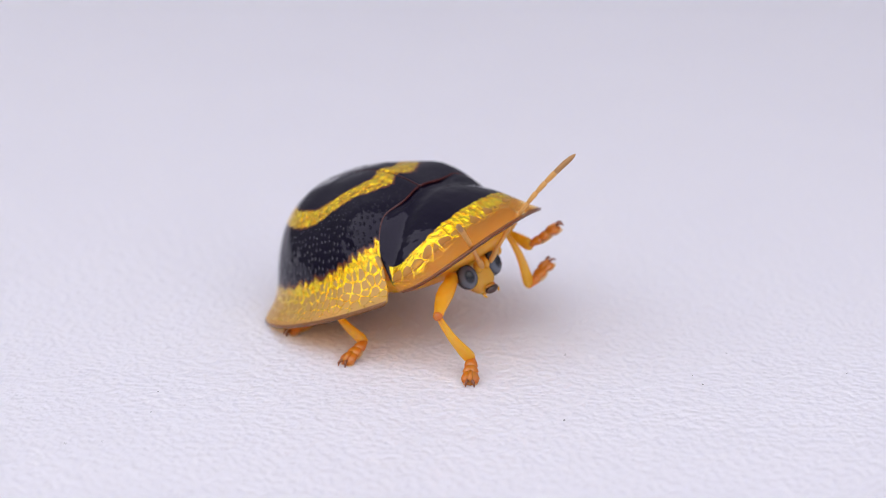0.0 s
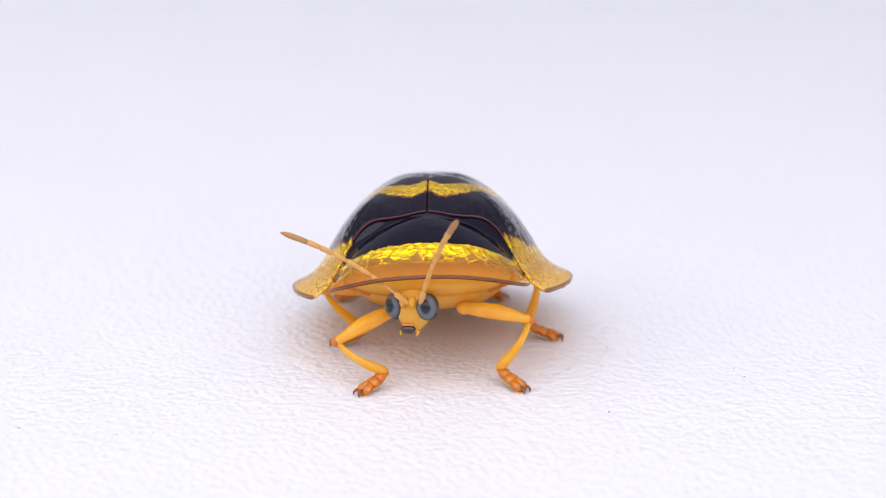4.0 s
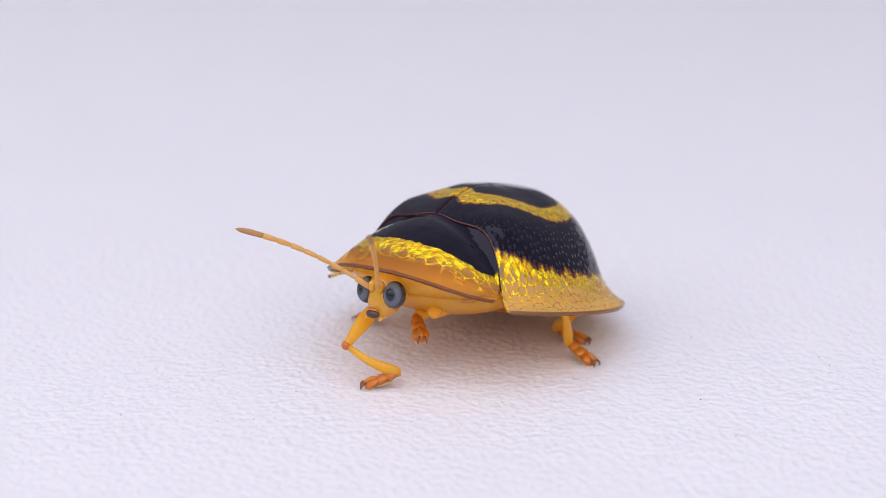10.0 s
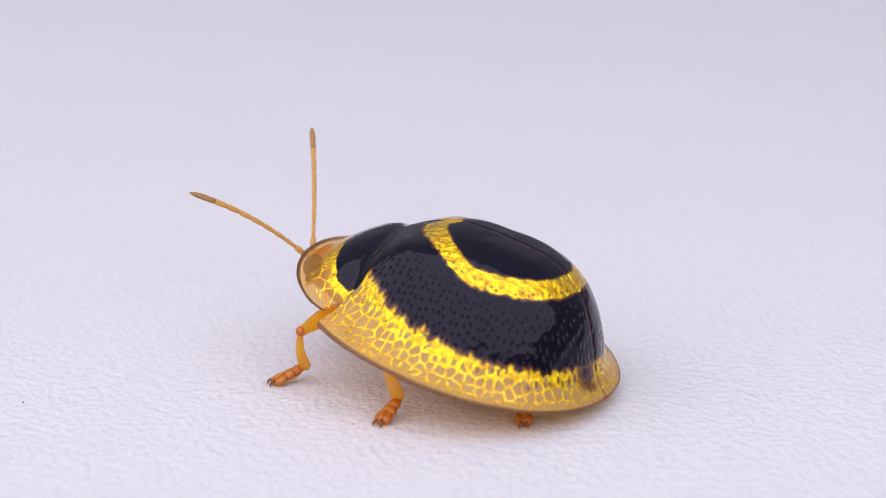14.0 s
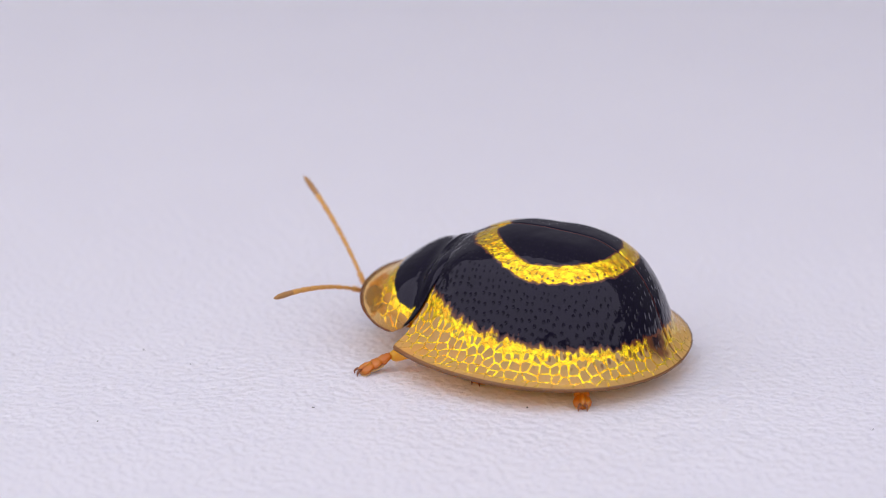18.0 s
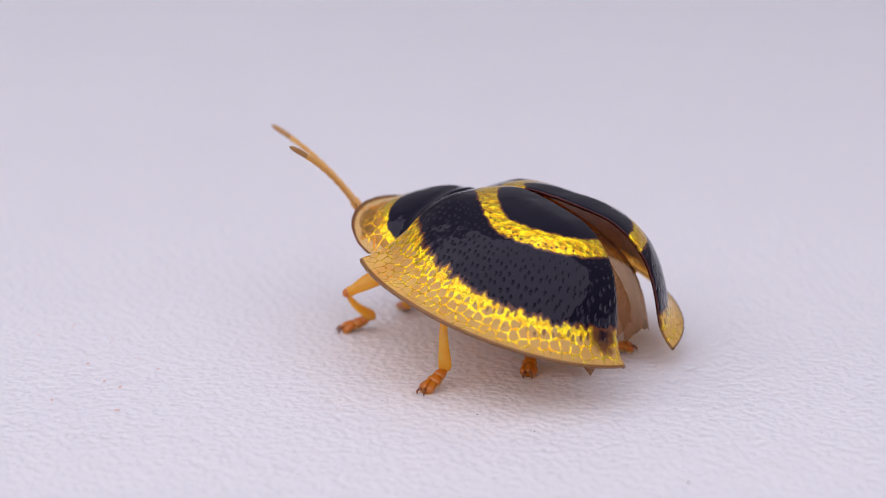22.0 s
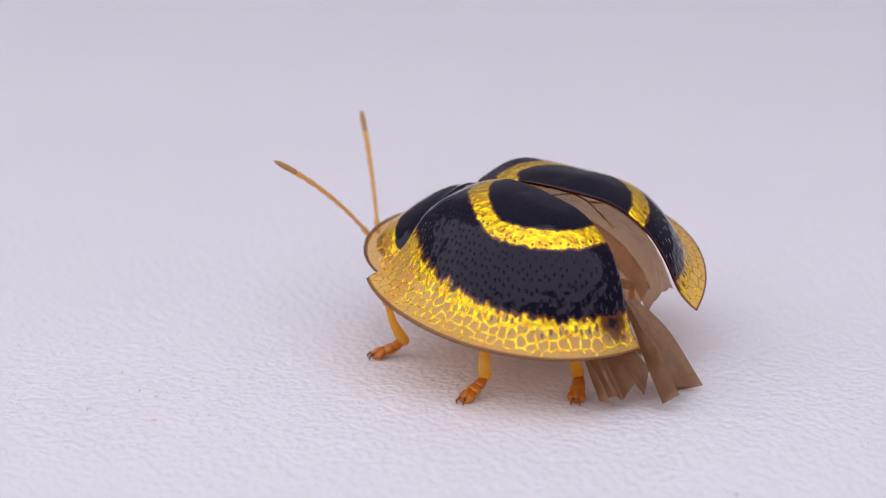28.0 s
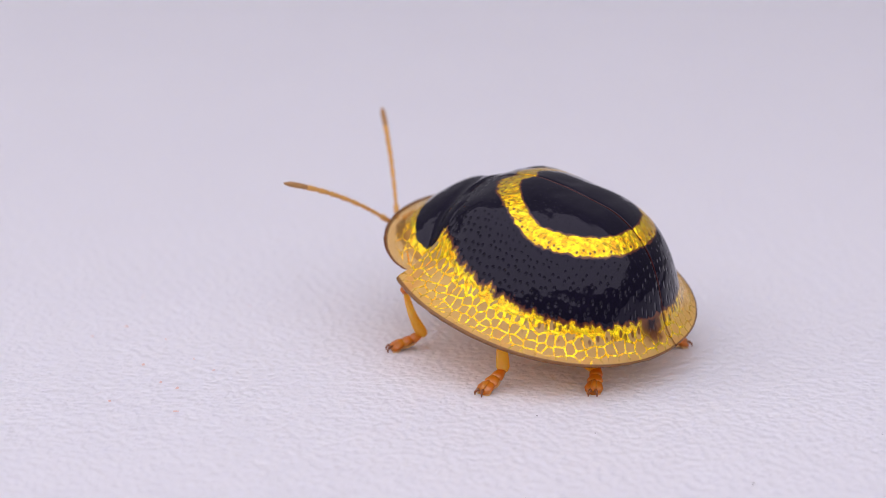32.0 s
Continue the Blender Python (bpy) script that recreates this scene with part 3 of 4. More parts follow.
def build_wing(parent, side):
    bm = bmesh.new()
    blade(bm, side)
    wing = part("hind_wing", bm, WING_PALE, parent, "thin pale brown membrane wing")
    wing.modifiers.new("film", "SOLIDIFY").thickness = 0.012 * MM
    bm = bmesh.new()
    tip_blade(bm, 2.0 if side > 0 else 2.4, 1.15 if side > 0 else 1.35, random.Random(7 + side))
    tip = part("wing_tip", bm, WING, wing, "crumpled smoky outer half of the wing", smooth=False)
    tip.modifiers.new("film", "SOLIDIFY").thickness = 0.012 * MM

    def on_wing(x, share):
        u = (-0.3 - x) / 4.0
        hi = 0.75 + 1.0 * math.sin(math.pi * min(1.0, 0.1 + 0.75 * u))
        y = -0.15 + (hi + 0.15) * share
        return (x - WING_BASE[0], side * (y - WING_BASE[1]), dome_z(x, y) - 0.27 - WING_BASE[2])

    veins = (([(-0.3, 1.0), (-1.0, 1.0), (-1.8, 1.0), (-2.6, 1.0), (-3.4, 1.0)], 0.05, "brown leading vein"),
             ([(-0.6, 0.8), (-1.5, 0.72), (-2.2, 0.6), (-3.0, 0.4)], 0.022, ""), ([(-0.6, 0.6), (-1.4, 0.4), (-2.1, 0.22), (-2.8, 0.1)], 0.022, ""),
             ([(-1.4, 0.4), (-1.7, 0.6), (-1.8, 0.68)], 0.018, ""), ([(-2.2, 0.6), (-2.5, 0.85), (-2.7, 1.0)], 0.018, ""))
    for places, thick, label in veins:
        bm = bmesh.new()
        n = len(places)
        tube(bm, [on_wing(x, share) for x, share in places], [thick * (1 - 0.45 * k / n) for k in range(n)], 8)
        part("wing_vein", bm, COLLAR, wing, label)
    return wing, tip


def build_beetle():
    root = new("beetle")
    tagged(root, "black tortoise beetle with gold ring, standing on white paper", "beetle")
    parts = {"root": root}
    build_trunk(root)
    build_collar(root)
    parts["elytron_l"], parts["elytron_r"] = build_elytron(root, 1), build_elytron(root, -1)
    parts["pronotum"] = build_pronotum(root)
    parts["head"] = build_head(root)
    parts["antenna_l"], parts["antenna_r"] = build_antenna(root, 1), build_antenna(root, -1)
    parts["wing_l"], parts["wing_r"] = build_wing(root, 1), build_wing(root, -1)
    for leg in ("LF", "LM", "LH", "RF", "RM", "RH"):
        parts[leg] = build_leg(root, LONG[leg[1]])
    return parts


DARK_SPECKS = [(2.39, -3.40, 0.030), (2.61, 0.07, 0.024), (5.35, -1.55, 0.024), (6.07, 0.17, 0.018), (8.44, -0.97, 0.018), (-5.82, -1.94, 0.018), (-9.22, -4.17, 0.024), (-6.56, -4.39, 0.018), (-5.82, -2.99, 0.018), (5.20, -1.08, 0.018), (-20.21, -3.09, 0.030), (-15.92, -3.09, 0.030), (-24.42, -3.77, 0.024), (-7.26, -4.49, 0.018), (2.86, -5.19, 0.018), (-24.05, 0.04, 0.024), (-22.95, -0.78, 0.018), (-17.37, -0.84, 0.018)]
RUST_SPECKS = [(-31.36, 1.45, 0.054), (-32.94, 4.98, 0.042), (-32.84, 6.87, 0.030), (-30.72, 2.42, 0.036), (-33.59, 4.37, 0.036), (-30.32, 6.31, 0.030), (-31.96, 4.20, 0.030), (-32.64, 0.77, 0.048), (-32.24, 2.73, 0.054), (-31.21, 3.05, 0.030), (-31.24, 0.25, 0.054), (-31.74, 1.76, 0.048)]

def build_specks(name, places, material, label):
    """Crumbs and fibres that lie on the sheet."""
    bm = bmesh.new()
    rng = random.Random(4)
    for x, y, r in places:
        r *= 0.75
        made = bmesh.ops.create_icosphere(bm, subdivisions=2, radius=1.0)["verts"]
        turn = rng.random() * 6
        for v in made:
            u, w = v.co.x * r * 1.5, v.co.y * r * 0.8
            bump = 1 + 0.3 * noise.noise(v.co * 2 + Vector((x, y, 0)))
            v.co = Vector((x + bump * (u * math.cos(turn) - w * math.sin(turn)), y + bump * (u * math.sin(turn) + w * math.cos(turn)), v.co.z * r * 0.35 + r * 0.25))
    return tagged(part(name, bm, material, None), label, "speck", kind="stuff")


build_sheet()
build_table()
build_specks("dark_specks", DARK_SPECKS, SPECK, "tiny dark dust specks scattered on white paper")
build_specks("rust_flecks", RUST_SPECKS, SPECK_RED, "faint rust-pink flecks on white paper")
BEETLE = build_beetle()


# ---- how the beetle moves ----
# the beetle: seconds, x, y, z (mm), heading, pitch, roll (degrees)
BODY_a = [
    (0, 0.13, 1.32, 1.63, -46.06, 20.48, 11.52), (1, 0.16, 1.33, 1.68, -46.01, 21.23, 11.04), (2, 0.17, 1.31, 1.69, -47.37, 20.57, 11.16),
    (4.5, -1.35, -0.93, 1.33, -96.79, 10.99, 1.30), (5, -1.32, -0.84, 1.17, -94.96, 11.70, 2.11), (6, -1.24, -0.65, 1.50, -91.22, 12.66, 10.40),
    (7, -1.24, -0.59, 1.57, -92.66, 15.63, 9.45), (8, -1.36, -0.42, 1.64, -95.62, 17.59, 8.99), (9, -1.36, -0.74, 1.74, -95.35, 19.36, 10.83),
    (9.5, -2.24, -0.44, 1.20, -110.69, 12.99, 4.82), (10, -3.08, -1.22, 1.34, -128.92, 13.44, 3.50), (10.5, -2.78, -0.24, 1.32, -125.16, 21.90, 2.46),
    (11, -1.94, -1.34, 1.20, -101.44, 14.43, 1.80),
]
BODY_b = [
    (11.5, -1.19, -1.84, 1.12, -80.83, 14.40, 3.05), (12, -2.23, -2.20, 0.78, -100.98, 9.57, -4.02), (12.3, -3.86, -2.83, 1.33, -127.17, 11.51, 4.13),
    (12.5, -4.61, -3.81, 1.42, -137.65, 11.76, -1.24), (13, -5.78, -3.31, 1.42, -164.50, 12.71, 7.09), (13.5, -7.19, -1.85, 1.39, -191.37, 14.64, 3.09),
    (15.5, -12.37, -0.03, 0.99, -235.94, 9.07, 4.41), (16, -14.12, -0.73, 0.84, -218.39, 2.21, 0.46), (17, -15.38, -0.61, 0.46, -211.24, 0.38, 0.70),
    (18, -17.11, 0.53, 0.53, -206.53, 2.47, -1.36), (19, -20.12, 0.55, 1.03, -215.32, 0.94, -1.75), (20, -22.33, 1.23, 1.58, -222.11, 5.92, -2.93),
    (20.5, -23.58, 2.90, 1.70, -230.07, 13.99, 6.27),
]
BODY_c = [
    (21, -23.95, 3.94, 1.54, -231.97, 12.82, 1.55), (22, -24.53, 4.27, 1.57, -216.42, 14.4, 8.6), (23, -24.82, 3.87, 1.75, -216.77, 11.0, 0.9),
    (24, -24.82, 4.19, 1.69, -216.36, 11.43, -5.04), (25, -24.93, 4.20, 1.81, -214.73, 13.53, -5.21), (28, -25.04, 4.61, 1.73, -215.39, 7.53, -1.80),
    (29, -25.15, 4.47, 1.88, -213.63, 13.66, -5.59), (30, -25.10, 4.68, 1.91, -215.57, 14.24, -7.31), (32, -25.07, 4.76, 1.76, -215.01, 13.53, -4.55),
]
BODY = BODY_a + BODY_b + BODY_c
# feet on the sheet: seconds, x, y, height (mm)
FOOT_LF_a = [
    (0, 2.53, 1.90, 2.22), (0.5, 2.52, 1.90, 1.60), (1, 2.56, 1.90, 1.60), (2, 2.58, 1.90, 1.72), (3, 1.78, -0.71, 0.00), (3.5, 1.25, -1.53, 0.00),
    (4, 0.66, -2.29, 0.00), (4.5, 0.02, -3.01, 0.00), (5, -0.20, -1.94, 0.00), (6, 2.09, -0.60, 1.27), (7, 1.84, -0.60, 1.50),
    (8, 0.51, -0.60, 0.70), (9, 1.03, -0.60, 2.08), (9.5, -1.41, -2.78, 0.00), (10, -3.28, -2.16, 0.80), (10.5, -2.66, -0.99, 0.90),
    (11, 0.12, -2.93, 0.00), (11.5, 0.51, -1.70, 0.70), (12, -1.19, -5.04, 0.00), (12.3, -3.73, -5.31, 0.00), (12.5, -5.52, -5.92, 0.00),
    (13, -6.52, -3.43, 0.30), (13.5, -9.07, -3.37, 0.00),
]
FOOT_LF_b = [
    (14, -10.86, -2.15, 0.00), (14.5, -12.25, -1.22, 0.00), (15, -13.56, -0.28, 0.00), (15.5, -14.71, 0.24, 0.80), (15.8, -15.90, -0.22, 0.00),
    (16, -15.61, -1.23, 0.00), (16.5, -17.23, -0.90, 0.00), (17, -17.46, -1.48, 0.00), (17.5, -18.68, -0.52, 0.00), (18, -19.25, -1.30, 0.00),
    (18.5, -21.07, 0.15, 0.00), (19, -22.11, 0.03, 0.00), (19.5, -23.71, 0.83, 0.00), (20, -24.61, 2.35, 0.00), (20.5, -27.08, 5.93, 1.20),
    (21, -26.86, 4.62, 0.00), (22.2, -26.86, 4.62, 0.00), (22.5, -27.40, 4.30, 1.85), (23, -27.21, 4.23, 0.80), (24, -26.88, 3.32, 0.00), (25, -26.88, 3.32, 0.00),
    (28, -26.93, 3.55, 0.00), (32, -26.93, 3.55, 0.00),
]
FOOT_LF = FOOT_LF_a + FOOT_LF_b
FOOT_LM_a = [
    (0, 2.35, 1.90, 1.40), (0.5, 2.32, 1.90, 0.88), (1, 2.33, 1.90, 0.70), (2, 2.71, 1.90, 1.28), (3, 1.61, 2.25, 0.00), (3.5, 1.59, 1.43, 0.00), (4, 1.50, 0.56, 0.00),
    (4.5, 1.34, -0.34, 0.00), (5, 0.95, -1.47, 0.00), (6, 1.02, 0.10, 0.40), (7, 1.75, 0.10, 0.72), (8, 1.51, 0.10, 0.27),
    (9, 1.06, -0.09, 0.00), (9.5, 1.06, -0.09, 0.00), (10, 0.29, -1.49, 0.00), (11, 0.29, -1.49, 0.00), (11.5, 1.11, -1.86, 0.00),
    (12, 0.33, -1.91, 0.00), (12.3, -1.24, -3.68, 0.00), (12.5, -0.98, -4.27, 0.00), (13, -4.64, -5.11, 0.00), (13.5, -6.87, -2.49, 0.00),
    (14, -8.65, -4.14, 0.00), (14.5, -10.48, -3.60, 0.00),
]
FOOT_LM_b = [
    (15, -12.27, -2.96, 0.00), (15.5, -13.19, -3.12, 0.00), (15.8, -14.64, -2.92, 0.00), (16, -14.94, -3.58, 0.00), (16.5, -14.94, -3.58, 0.00),
    (17, -15.62, -2.70, 0.00), (17.5, -16.71, -2.75, 0.00), (18, -16.84, -1.79, 0.00), (18.5, -19.18, -2.15, 0.00), (19, -21.57, -1.30, 0.00),
    (19.5, -21.57, -1.30, 0.00), (20, -24.14, 0.51, 0.00), (20.5, -24.14, 0.51, 0.00), (21, -25.82, 3.90, 0.00), (21.5, -25.41, 1.61, 0.00),
    (22, -25.07, 1.18, 0.00), (32, -25.07, 1.18, 0.00),
]
FOOT_LM = FOOT_LM_a + FOOT_LM_b
FOOT_LH_a = [
    (0, -1.15, 4.95, 0.00), (2, -1.15, 4.95, 0.00), (3, -0.32, 4.26, 0.00), (3.5, -0.32, 4.26, 0.00), (4, 0.37, 3.10, 0.00),
    (5, 0.37, 3.10, 0.00), (6, 0.48, 1.98, 0.00), (7, 0.48, 1.98, 0.00), (8, 0.58, 2.91, 0.00), (9, 0.49, 1.91, 0.00),
    (9.5, 0.49, 1.91, 0.00), (10, 0.19, -0.28, 0.00), (10.5, 0.61, -0.01, 0.00), (11, 0.61, -0.01, 0.00), (11.5, -0.17, 1.87, 0.00),
    (12, 0.00, 0.94, 0.00), (12.3, -0.47, -1.00, 0.00), (12.5, -0.94, -2.64, 0.00), (13, -1.34, -3.22, 0.00), (13.5, -4.40, -4.49, 0.00),
    (14, -5.87, -4.21, 0.00), (14.5, -7.76, -4.21, 0.00),
]
FOOT_LH_b = [
    (15, -9.72, -4.08, 0.00), (15.5, -11.94, -4.28, 0.00), (15.8, -11.94, -4.28, 0.00), (16, -12.24, -4.20, 0.00), (16.5, -12.24, -4.20, 0.00),
    (17, -13.02, -3.61, 0.00), (17.5, -13.96, -3.13, 0.00), (18, -14.82, -3.09, 0.00), (18.5, -16.44, -2.63, 0.00), (19, -17.62, -2.44, 0.00),
    (19.5, -19.50, -2.55, 0.00), (20, -19.98, -0.98, 0.00), (20.5, -22.66, 1.13, 0.00), (21, -22.88, 0.70, 0.00), (21.5, -22.88, 0.70, 0.00),
    (22, -22.95, 2.09, 0.00), (22.5, -22.82, 0.70, 0.00), (23, -22.54, 0.99, 0.00), (25, -22.54, 0.99, 0.00), (28, -22.84, 1.19, 0.00),
    (32, -22.84, 1.19, 0.00),
]
FOOT_LH = FOOT_LH_a + FOOT_LH_b
FOOT_RF_a = [
    (0, 0.56, -1.52, 0.00), (2, 0.56, -1.52, 0.00), (3, -1.17, -1.96, 0.00), (3.5, -1.17, -1.96, 0.00), (4, -2.54, -2.47, 0.00),
    (4.5, -2.54, -2.47, 0.00), (5, -2.46, -2.91, 0.00), (9, -2.46, -2.91, 0.00), (9.5, -4.41, -1.65, 0.00), (10, -4.32, -2.78, 0.00),
    (10.5, -4.32, -2.78, 0.00), (11, -3.83, -1.56, 0.00), (11.5, -2.34, -4.70, 0.00), (12, -4.52, -2.59, 0.00), (12.3, -6.28, -3.37, 0.00),
    (12.5, -5.82, -4.27, 0.00), (13, -7.99, -2.38, 0.00), (13.5, -8.74, 0.09, 0.00), (14, -9.63, 0.81, 0.00), (14.5, -10.48, 1.45, 0.00),
    (15, -11.30, 1.99, 0.00), (15.5, -12.11, 2.44, 0.00),
]
FOOT_RF_b = [
    (15.8, -13.62, 2.03, 0.00), (16, -14.62, 1.70, 0.00), (16.5, -14.62, 1.70, 0.00), (17, -16.18, 1.74, 0.00), (17.5, -17.14, 2.28, 0.00),
    (18, -18.10, 2.81, 0.00), (18.5, -19.42, 2.89, 0.00), (19, -20.75, 2.96, 0.00), (19.5, -21.71, 3.33, 0.00), (20, -22.67, 3.69, 0.00),
    (20.5, -23.58, 5.38, 0.00), (21, -23.86, 6.42, 0.00), (21.5, -23.86, 6.42, 0.00), (22, -25.62, 6.05, 0.00), (25, -25.62, 6.05, 0.00),
    (28, -25.67, 7.01, 0.00), (32, -25.67, 7.01, 0.00),
]
FOOT_RF = FOOT_RF_a + FOOT_RF_b
FOOT_RM_a = [
    (0, -2.02, -0.44, 0.00), (2, -2.02, -0.44, 0.00), (3, -3.18, 0.23, 0.00), (4.5, -3.18, 0.23, 0.00), (5, -3.83, -0.17, 0.00),
    (9, -3.83, -0.17, 0.00), (9.5, -4.35, 1.33, 0.00), (10, -4.64, 1.03, 0.00), (10.5, -5.13, 2.10, 0.00), (11, -4.24, -1.87, 0.00),
    (11.5, -4.24, -1.87, 0.00), (12, -4.61, -0.82, 0.00), (12.3, -5.39, -0.54, 0.00), (12.5, -5.69, -1.29, 0.00), (13, -6.37, -0.48, 0.00),
    (13.5, -5.80, 0.52, 0.00), (14, -6.66, 0.66, 0.00), (14.5, -7.59, 0.73, 0.00), (15, -8.61, 0.73, 0.00), (15.5, -9.72, 0.68, 0.00),
    (15.8, -10.94, 0.74, 0.00), (16, -11.80, 0.75, 0.00),
]
FOOT_RM_b = [
    (16.5, -11.80, 0.75, 0.00), (17, -13.27, 1.15, 0.00), (17.5, -14.20, 1.80, 0.00), (18, -15.14, 2.46, 0.00), (18.5, -16.51, 2.31, 0.00),
    (19, -17.89, 2.15, 0.00), (19.5, -18.90, 2.36, 0.00), (20, -19.92, 2.55, 0.00), (20.5, -21.01, 3.88, 0.00), (21, -21.35, 4.83, 0.00),
    (21.5, -21.35, 4.83, 0.00), (22, -22.26, 5.83, 0.00), (32, -22.26, 5.83, 0.00),
]
FOOT_RM = FOOT_RM_a + FOOT_RM_b
FOOT_RH_a = [
    (0, -3.28, 1.31, 0.00), (2, -3.28, 1.31, 0.00), (3, -3.27, 3.02, 0.00), (4, -3.27, 3.02, 0.00), (4.5, -2.52, 2.73, 0.00),
    (5, -2.97, 1.67, 0.00), (6, -2.98, 2.05, 0.00), (8, -2.98, 2.05, 0.00), (9, -3.06, 1.69, 0.00), (9.5, -2.50, 3.40, 0.00),
    (10, -2.12, 2.51, 0.00), (10.5, -2.08, 3.54, 0.00), (11, -2.82, 2.41, 0.00), (11.5, -3.33, 1.36, 0.00), (12.3, -3.33, 1.36, 0.00),
    (12.5, -3.10, -0.27, 0.00), (13.5, -3.10, -0.27, 0.00), (14, -4.64, -1.26, 0.00), (14.5, -5.98, -1.55, 0.00), (15, -7.47, -1.81, 0.00),
    (15.5, -8.70, -2.89, 0.00), (15.8, -9.83, -1.82, 0.00),
]
FOOT_RH_b = [
    (16, -9.83, -1.82, 0.00), (16.5, -10.97, -1.35, 0.00), (17, -10.97, -1.35, 0.00), (17.5, -12.41, -0.33, 0.00), (18, -13.26, 0.40, 0.00),
    (18.5, -14.79, 0.12, 0.00), (19, -16.34, -0.17, 0.00), (19.5, -17.50, -0.05, 0.00), (20, -19.47, 0.96, 0.00), (20.5, -21.29, 2.42, 0.00),
    (21, -21.80, 2.95, 0.00), (21.5, -20.62, 2.81, 0.00), (22, -20.77, 3.45, 0.00), (22.5, -20.77, 3.45, 0.00), (23, -20.47, 3.55, 0.00),
    (25, -20.47, 3.55, 0.00), (28, -21.26, 3.89, 0.00), (29, -20.74, 3.77, 0.00), (32, -20.74, 3.77, 0.00),
]
FOOT_RH = FOOT_RH_a + FOOT_RH_b
# feelers: seconds, azimuth and height (degrees, in the beetle's own space)
FEELER_L_a = [
    (0, 41, 30), (1, 35, 32), (2, 42, 35), (4.5, 20, 39), (5, 63, 36), (6, 39, 29), (7, 40, 32),
    (8, 40, 29), (9, 44, 39), (9.5, 35, 29), (10, 33, 26), (10.5, 70, 36), (11, 60, 11), (11.5, 77, 15),
    (12, 15, 12), (12.3, 40, 35), (12.5, 26, -10), (13, 38, 35), (13.5, 41, 21), (15.5, 45, 21), (16, 65, -4),
    (17, 77, 27), (18, 79, 13), (19, 61, -12), (20, 59, 22), (20.5, 65, 36), (21, 20, 29), (21.5, 74, 32), (22, 78, 31), (22.5, 66, 32),
    (23, 65, 32), (24, 62, 30), (25, 66, 42), (28, 51, 39), (29, 62, 38), (30, 62, 32), (32, 60, 24),
]
FEELER_L = FEELER_L_a
FEELER_R_a = [
    (0, -44, 30), (1, -46, 30), (2, -48, 36), (4.5, -83, 31), (5, -29, 36), (6, -40, 31), (7, -42, 34),
    (8, -39, 30), (9, -44, 43), (9.5, -67, 27), (10, -49, 18), (10.5, -7, 19), (11, 0, 30), (11.5, -13, 34),
    (12, -57, 42), (12.3, -36, 27), (12.5, -35, 43), (13, -67, 21), (13.5, -62, 32), (15.5, 7, 63), (16, -15, 30),
    (17, -14, 38), (18, -22, 41), (19, -35, 40), (20, -40, 42), (20.5, -58, 48), (21, -96, 42), (21.5, -6, 20), (22, 7, 17), (22.5, -24, 18),
    (23, -27, 18), (24, -19, 28), (25, -25, 31), (28, -37, 46), (29, -44, 29), (30, -37, 21), (32, -40, 29),
]
FEELER_R = FEELER_R_a
# nod of the shield with the head, up
TILT = [(0, -2), (2.5, -2), (4.5, 0), (6, -1), (8, -3), (9, -5), (10, 0), (11, 1), (12.3, 1), (12.6, 1), (13, 3), (13.5, 0), (15.5, -4), (17, -4), (18, -1), (19, 1), (20, 2), (21, 6), (22, 1), (23, -7), (24, -9), (27.5, -9), (28, -7), (29, -9), (32, -9)]
# how far the neck is stretched: seconds, forward, up (mm)
STRETCH = [(0, 0.2, -0.08), (2.5, 0.2, -0.08), (4.5, 0.02, 0), (9, 0, 0), (10, 0.05, 0), (12, 0, 0), (12.5, 0.05, 0), (13, 0.1, -0.02), (13.5, 0.1, -0.02), (15.5, 0.1, 0.03), (17, 0.13, 0.03), (18, 0.24, 0.0), (19, 0.32, -0.03), (20, 0.36, -0.04), (21, 0.4, -0.05), (22, 0.3, -0.05), (23, 0.22, -0.05), (32, 0.18, -0.04)]
# where the head is drawn in: seconds, forward, up (mm)
TUCK = [(0, -0.8, -0.34), (2.5, -0.8, -0.34), (4.5, -0.1, -0.1), (5, 0, 0), (12, 0, 0), (13, -0.05, 0.3), (13.5, 0.1, 0.15), (15.5, 0.2, 0), (32, 0.2, 0)]
# how far the feelers are thrust out from under the rim (mm)
LEAN = [(0, 0), (13, 0), (15.5, 0.25), (20, 0.25), (21, -0.1), (22, 0.28), (23, 0.34), (32, 0.34)]
# turn of the head: seconds, degrees to its left
NOD = [(0, -8), (2.5, -8), (4.5, -25), (5, 3), (6, 0), (9, 0), (9.5, -18), (10, 0), (10.5, 22), (11, 32), (11.5, 35), (12, -9), (12.3, 0), (13, 0), (32, 0)]
# wing cases: seconds, opening to each side, lift, outward roll of the right one (degrees)
OPENING = [(0, 0, 0, 0), (18.5, 0, 0, 0), (19, 0.7, 0, 0), (19.5, 1, 0, 0), (20, 3.5, 1.0, 0), (20.5, 6.7, 2.3, 0), (21, 9.6, 4.1, 2), (21.5, 9, 3.5, 4),
           (22, 10, 2.4, 7), (22.5, 4, 1, 0), (22.8, 0, 0, 0), (27.7, 0, 0, 0), (27.8, 10, 1, 14), (27.9, 16, 7, 15), (28, 10.6, 0.8, 16), (28.1, 1.6, 0.4, 1),
           (28.2, 0.5, 0, 0), (28.4, 0, 0, 0), (32, 0, 0, 0)]
# hind wings: seconds, share of unfolding
UNFOLD = [(0, 0), (27.7, 0), (27.8, 0.6), (27.9, 0.95), (28, 1), (28.1, 0.85), (28.2, 0.75), (28.3, 0.62), (28.4, 0.52), (28.6, 0.36), (29, 0.15), (30, 0), (32, 0)]


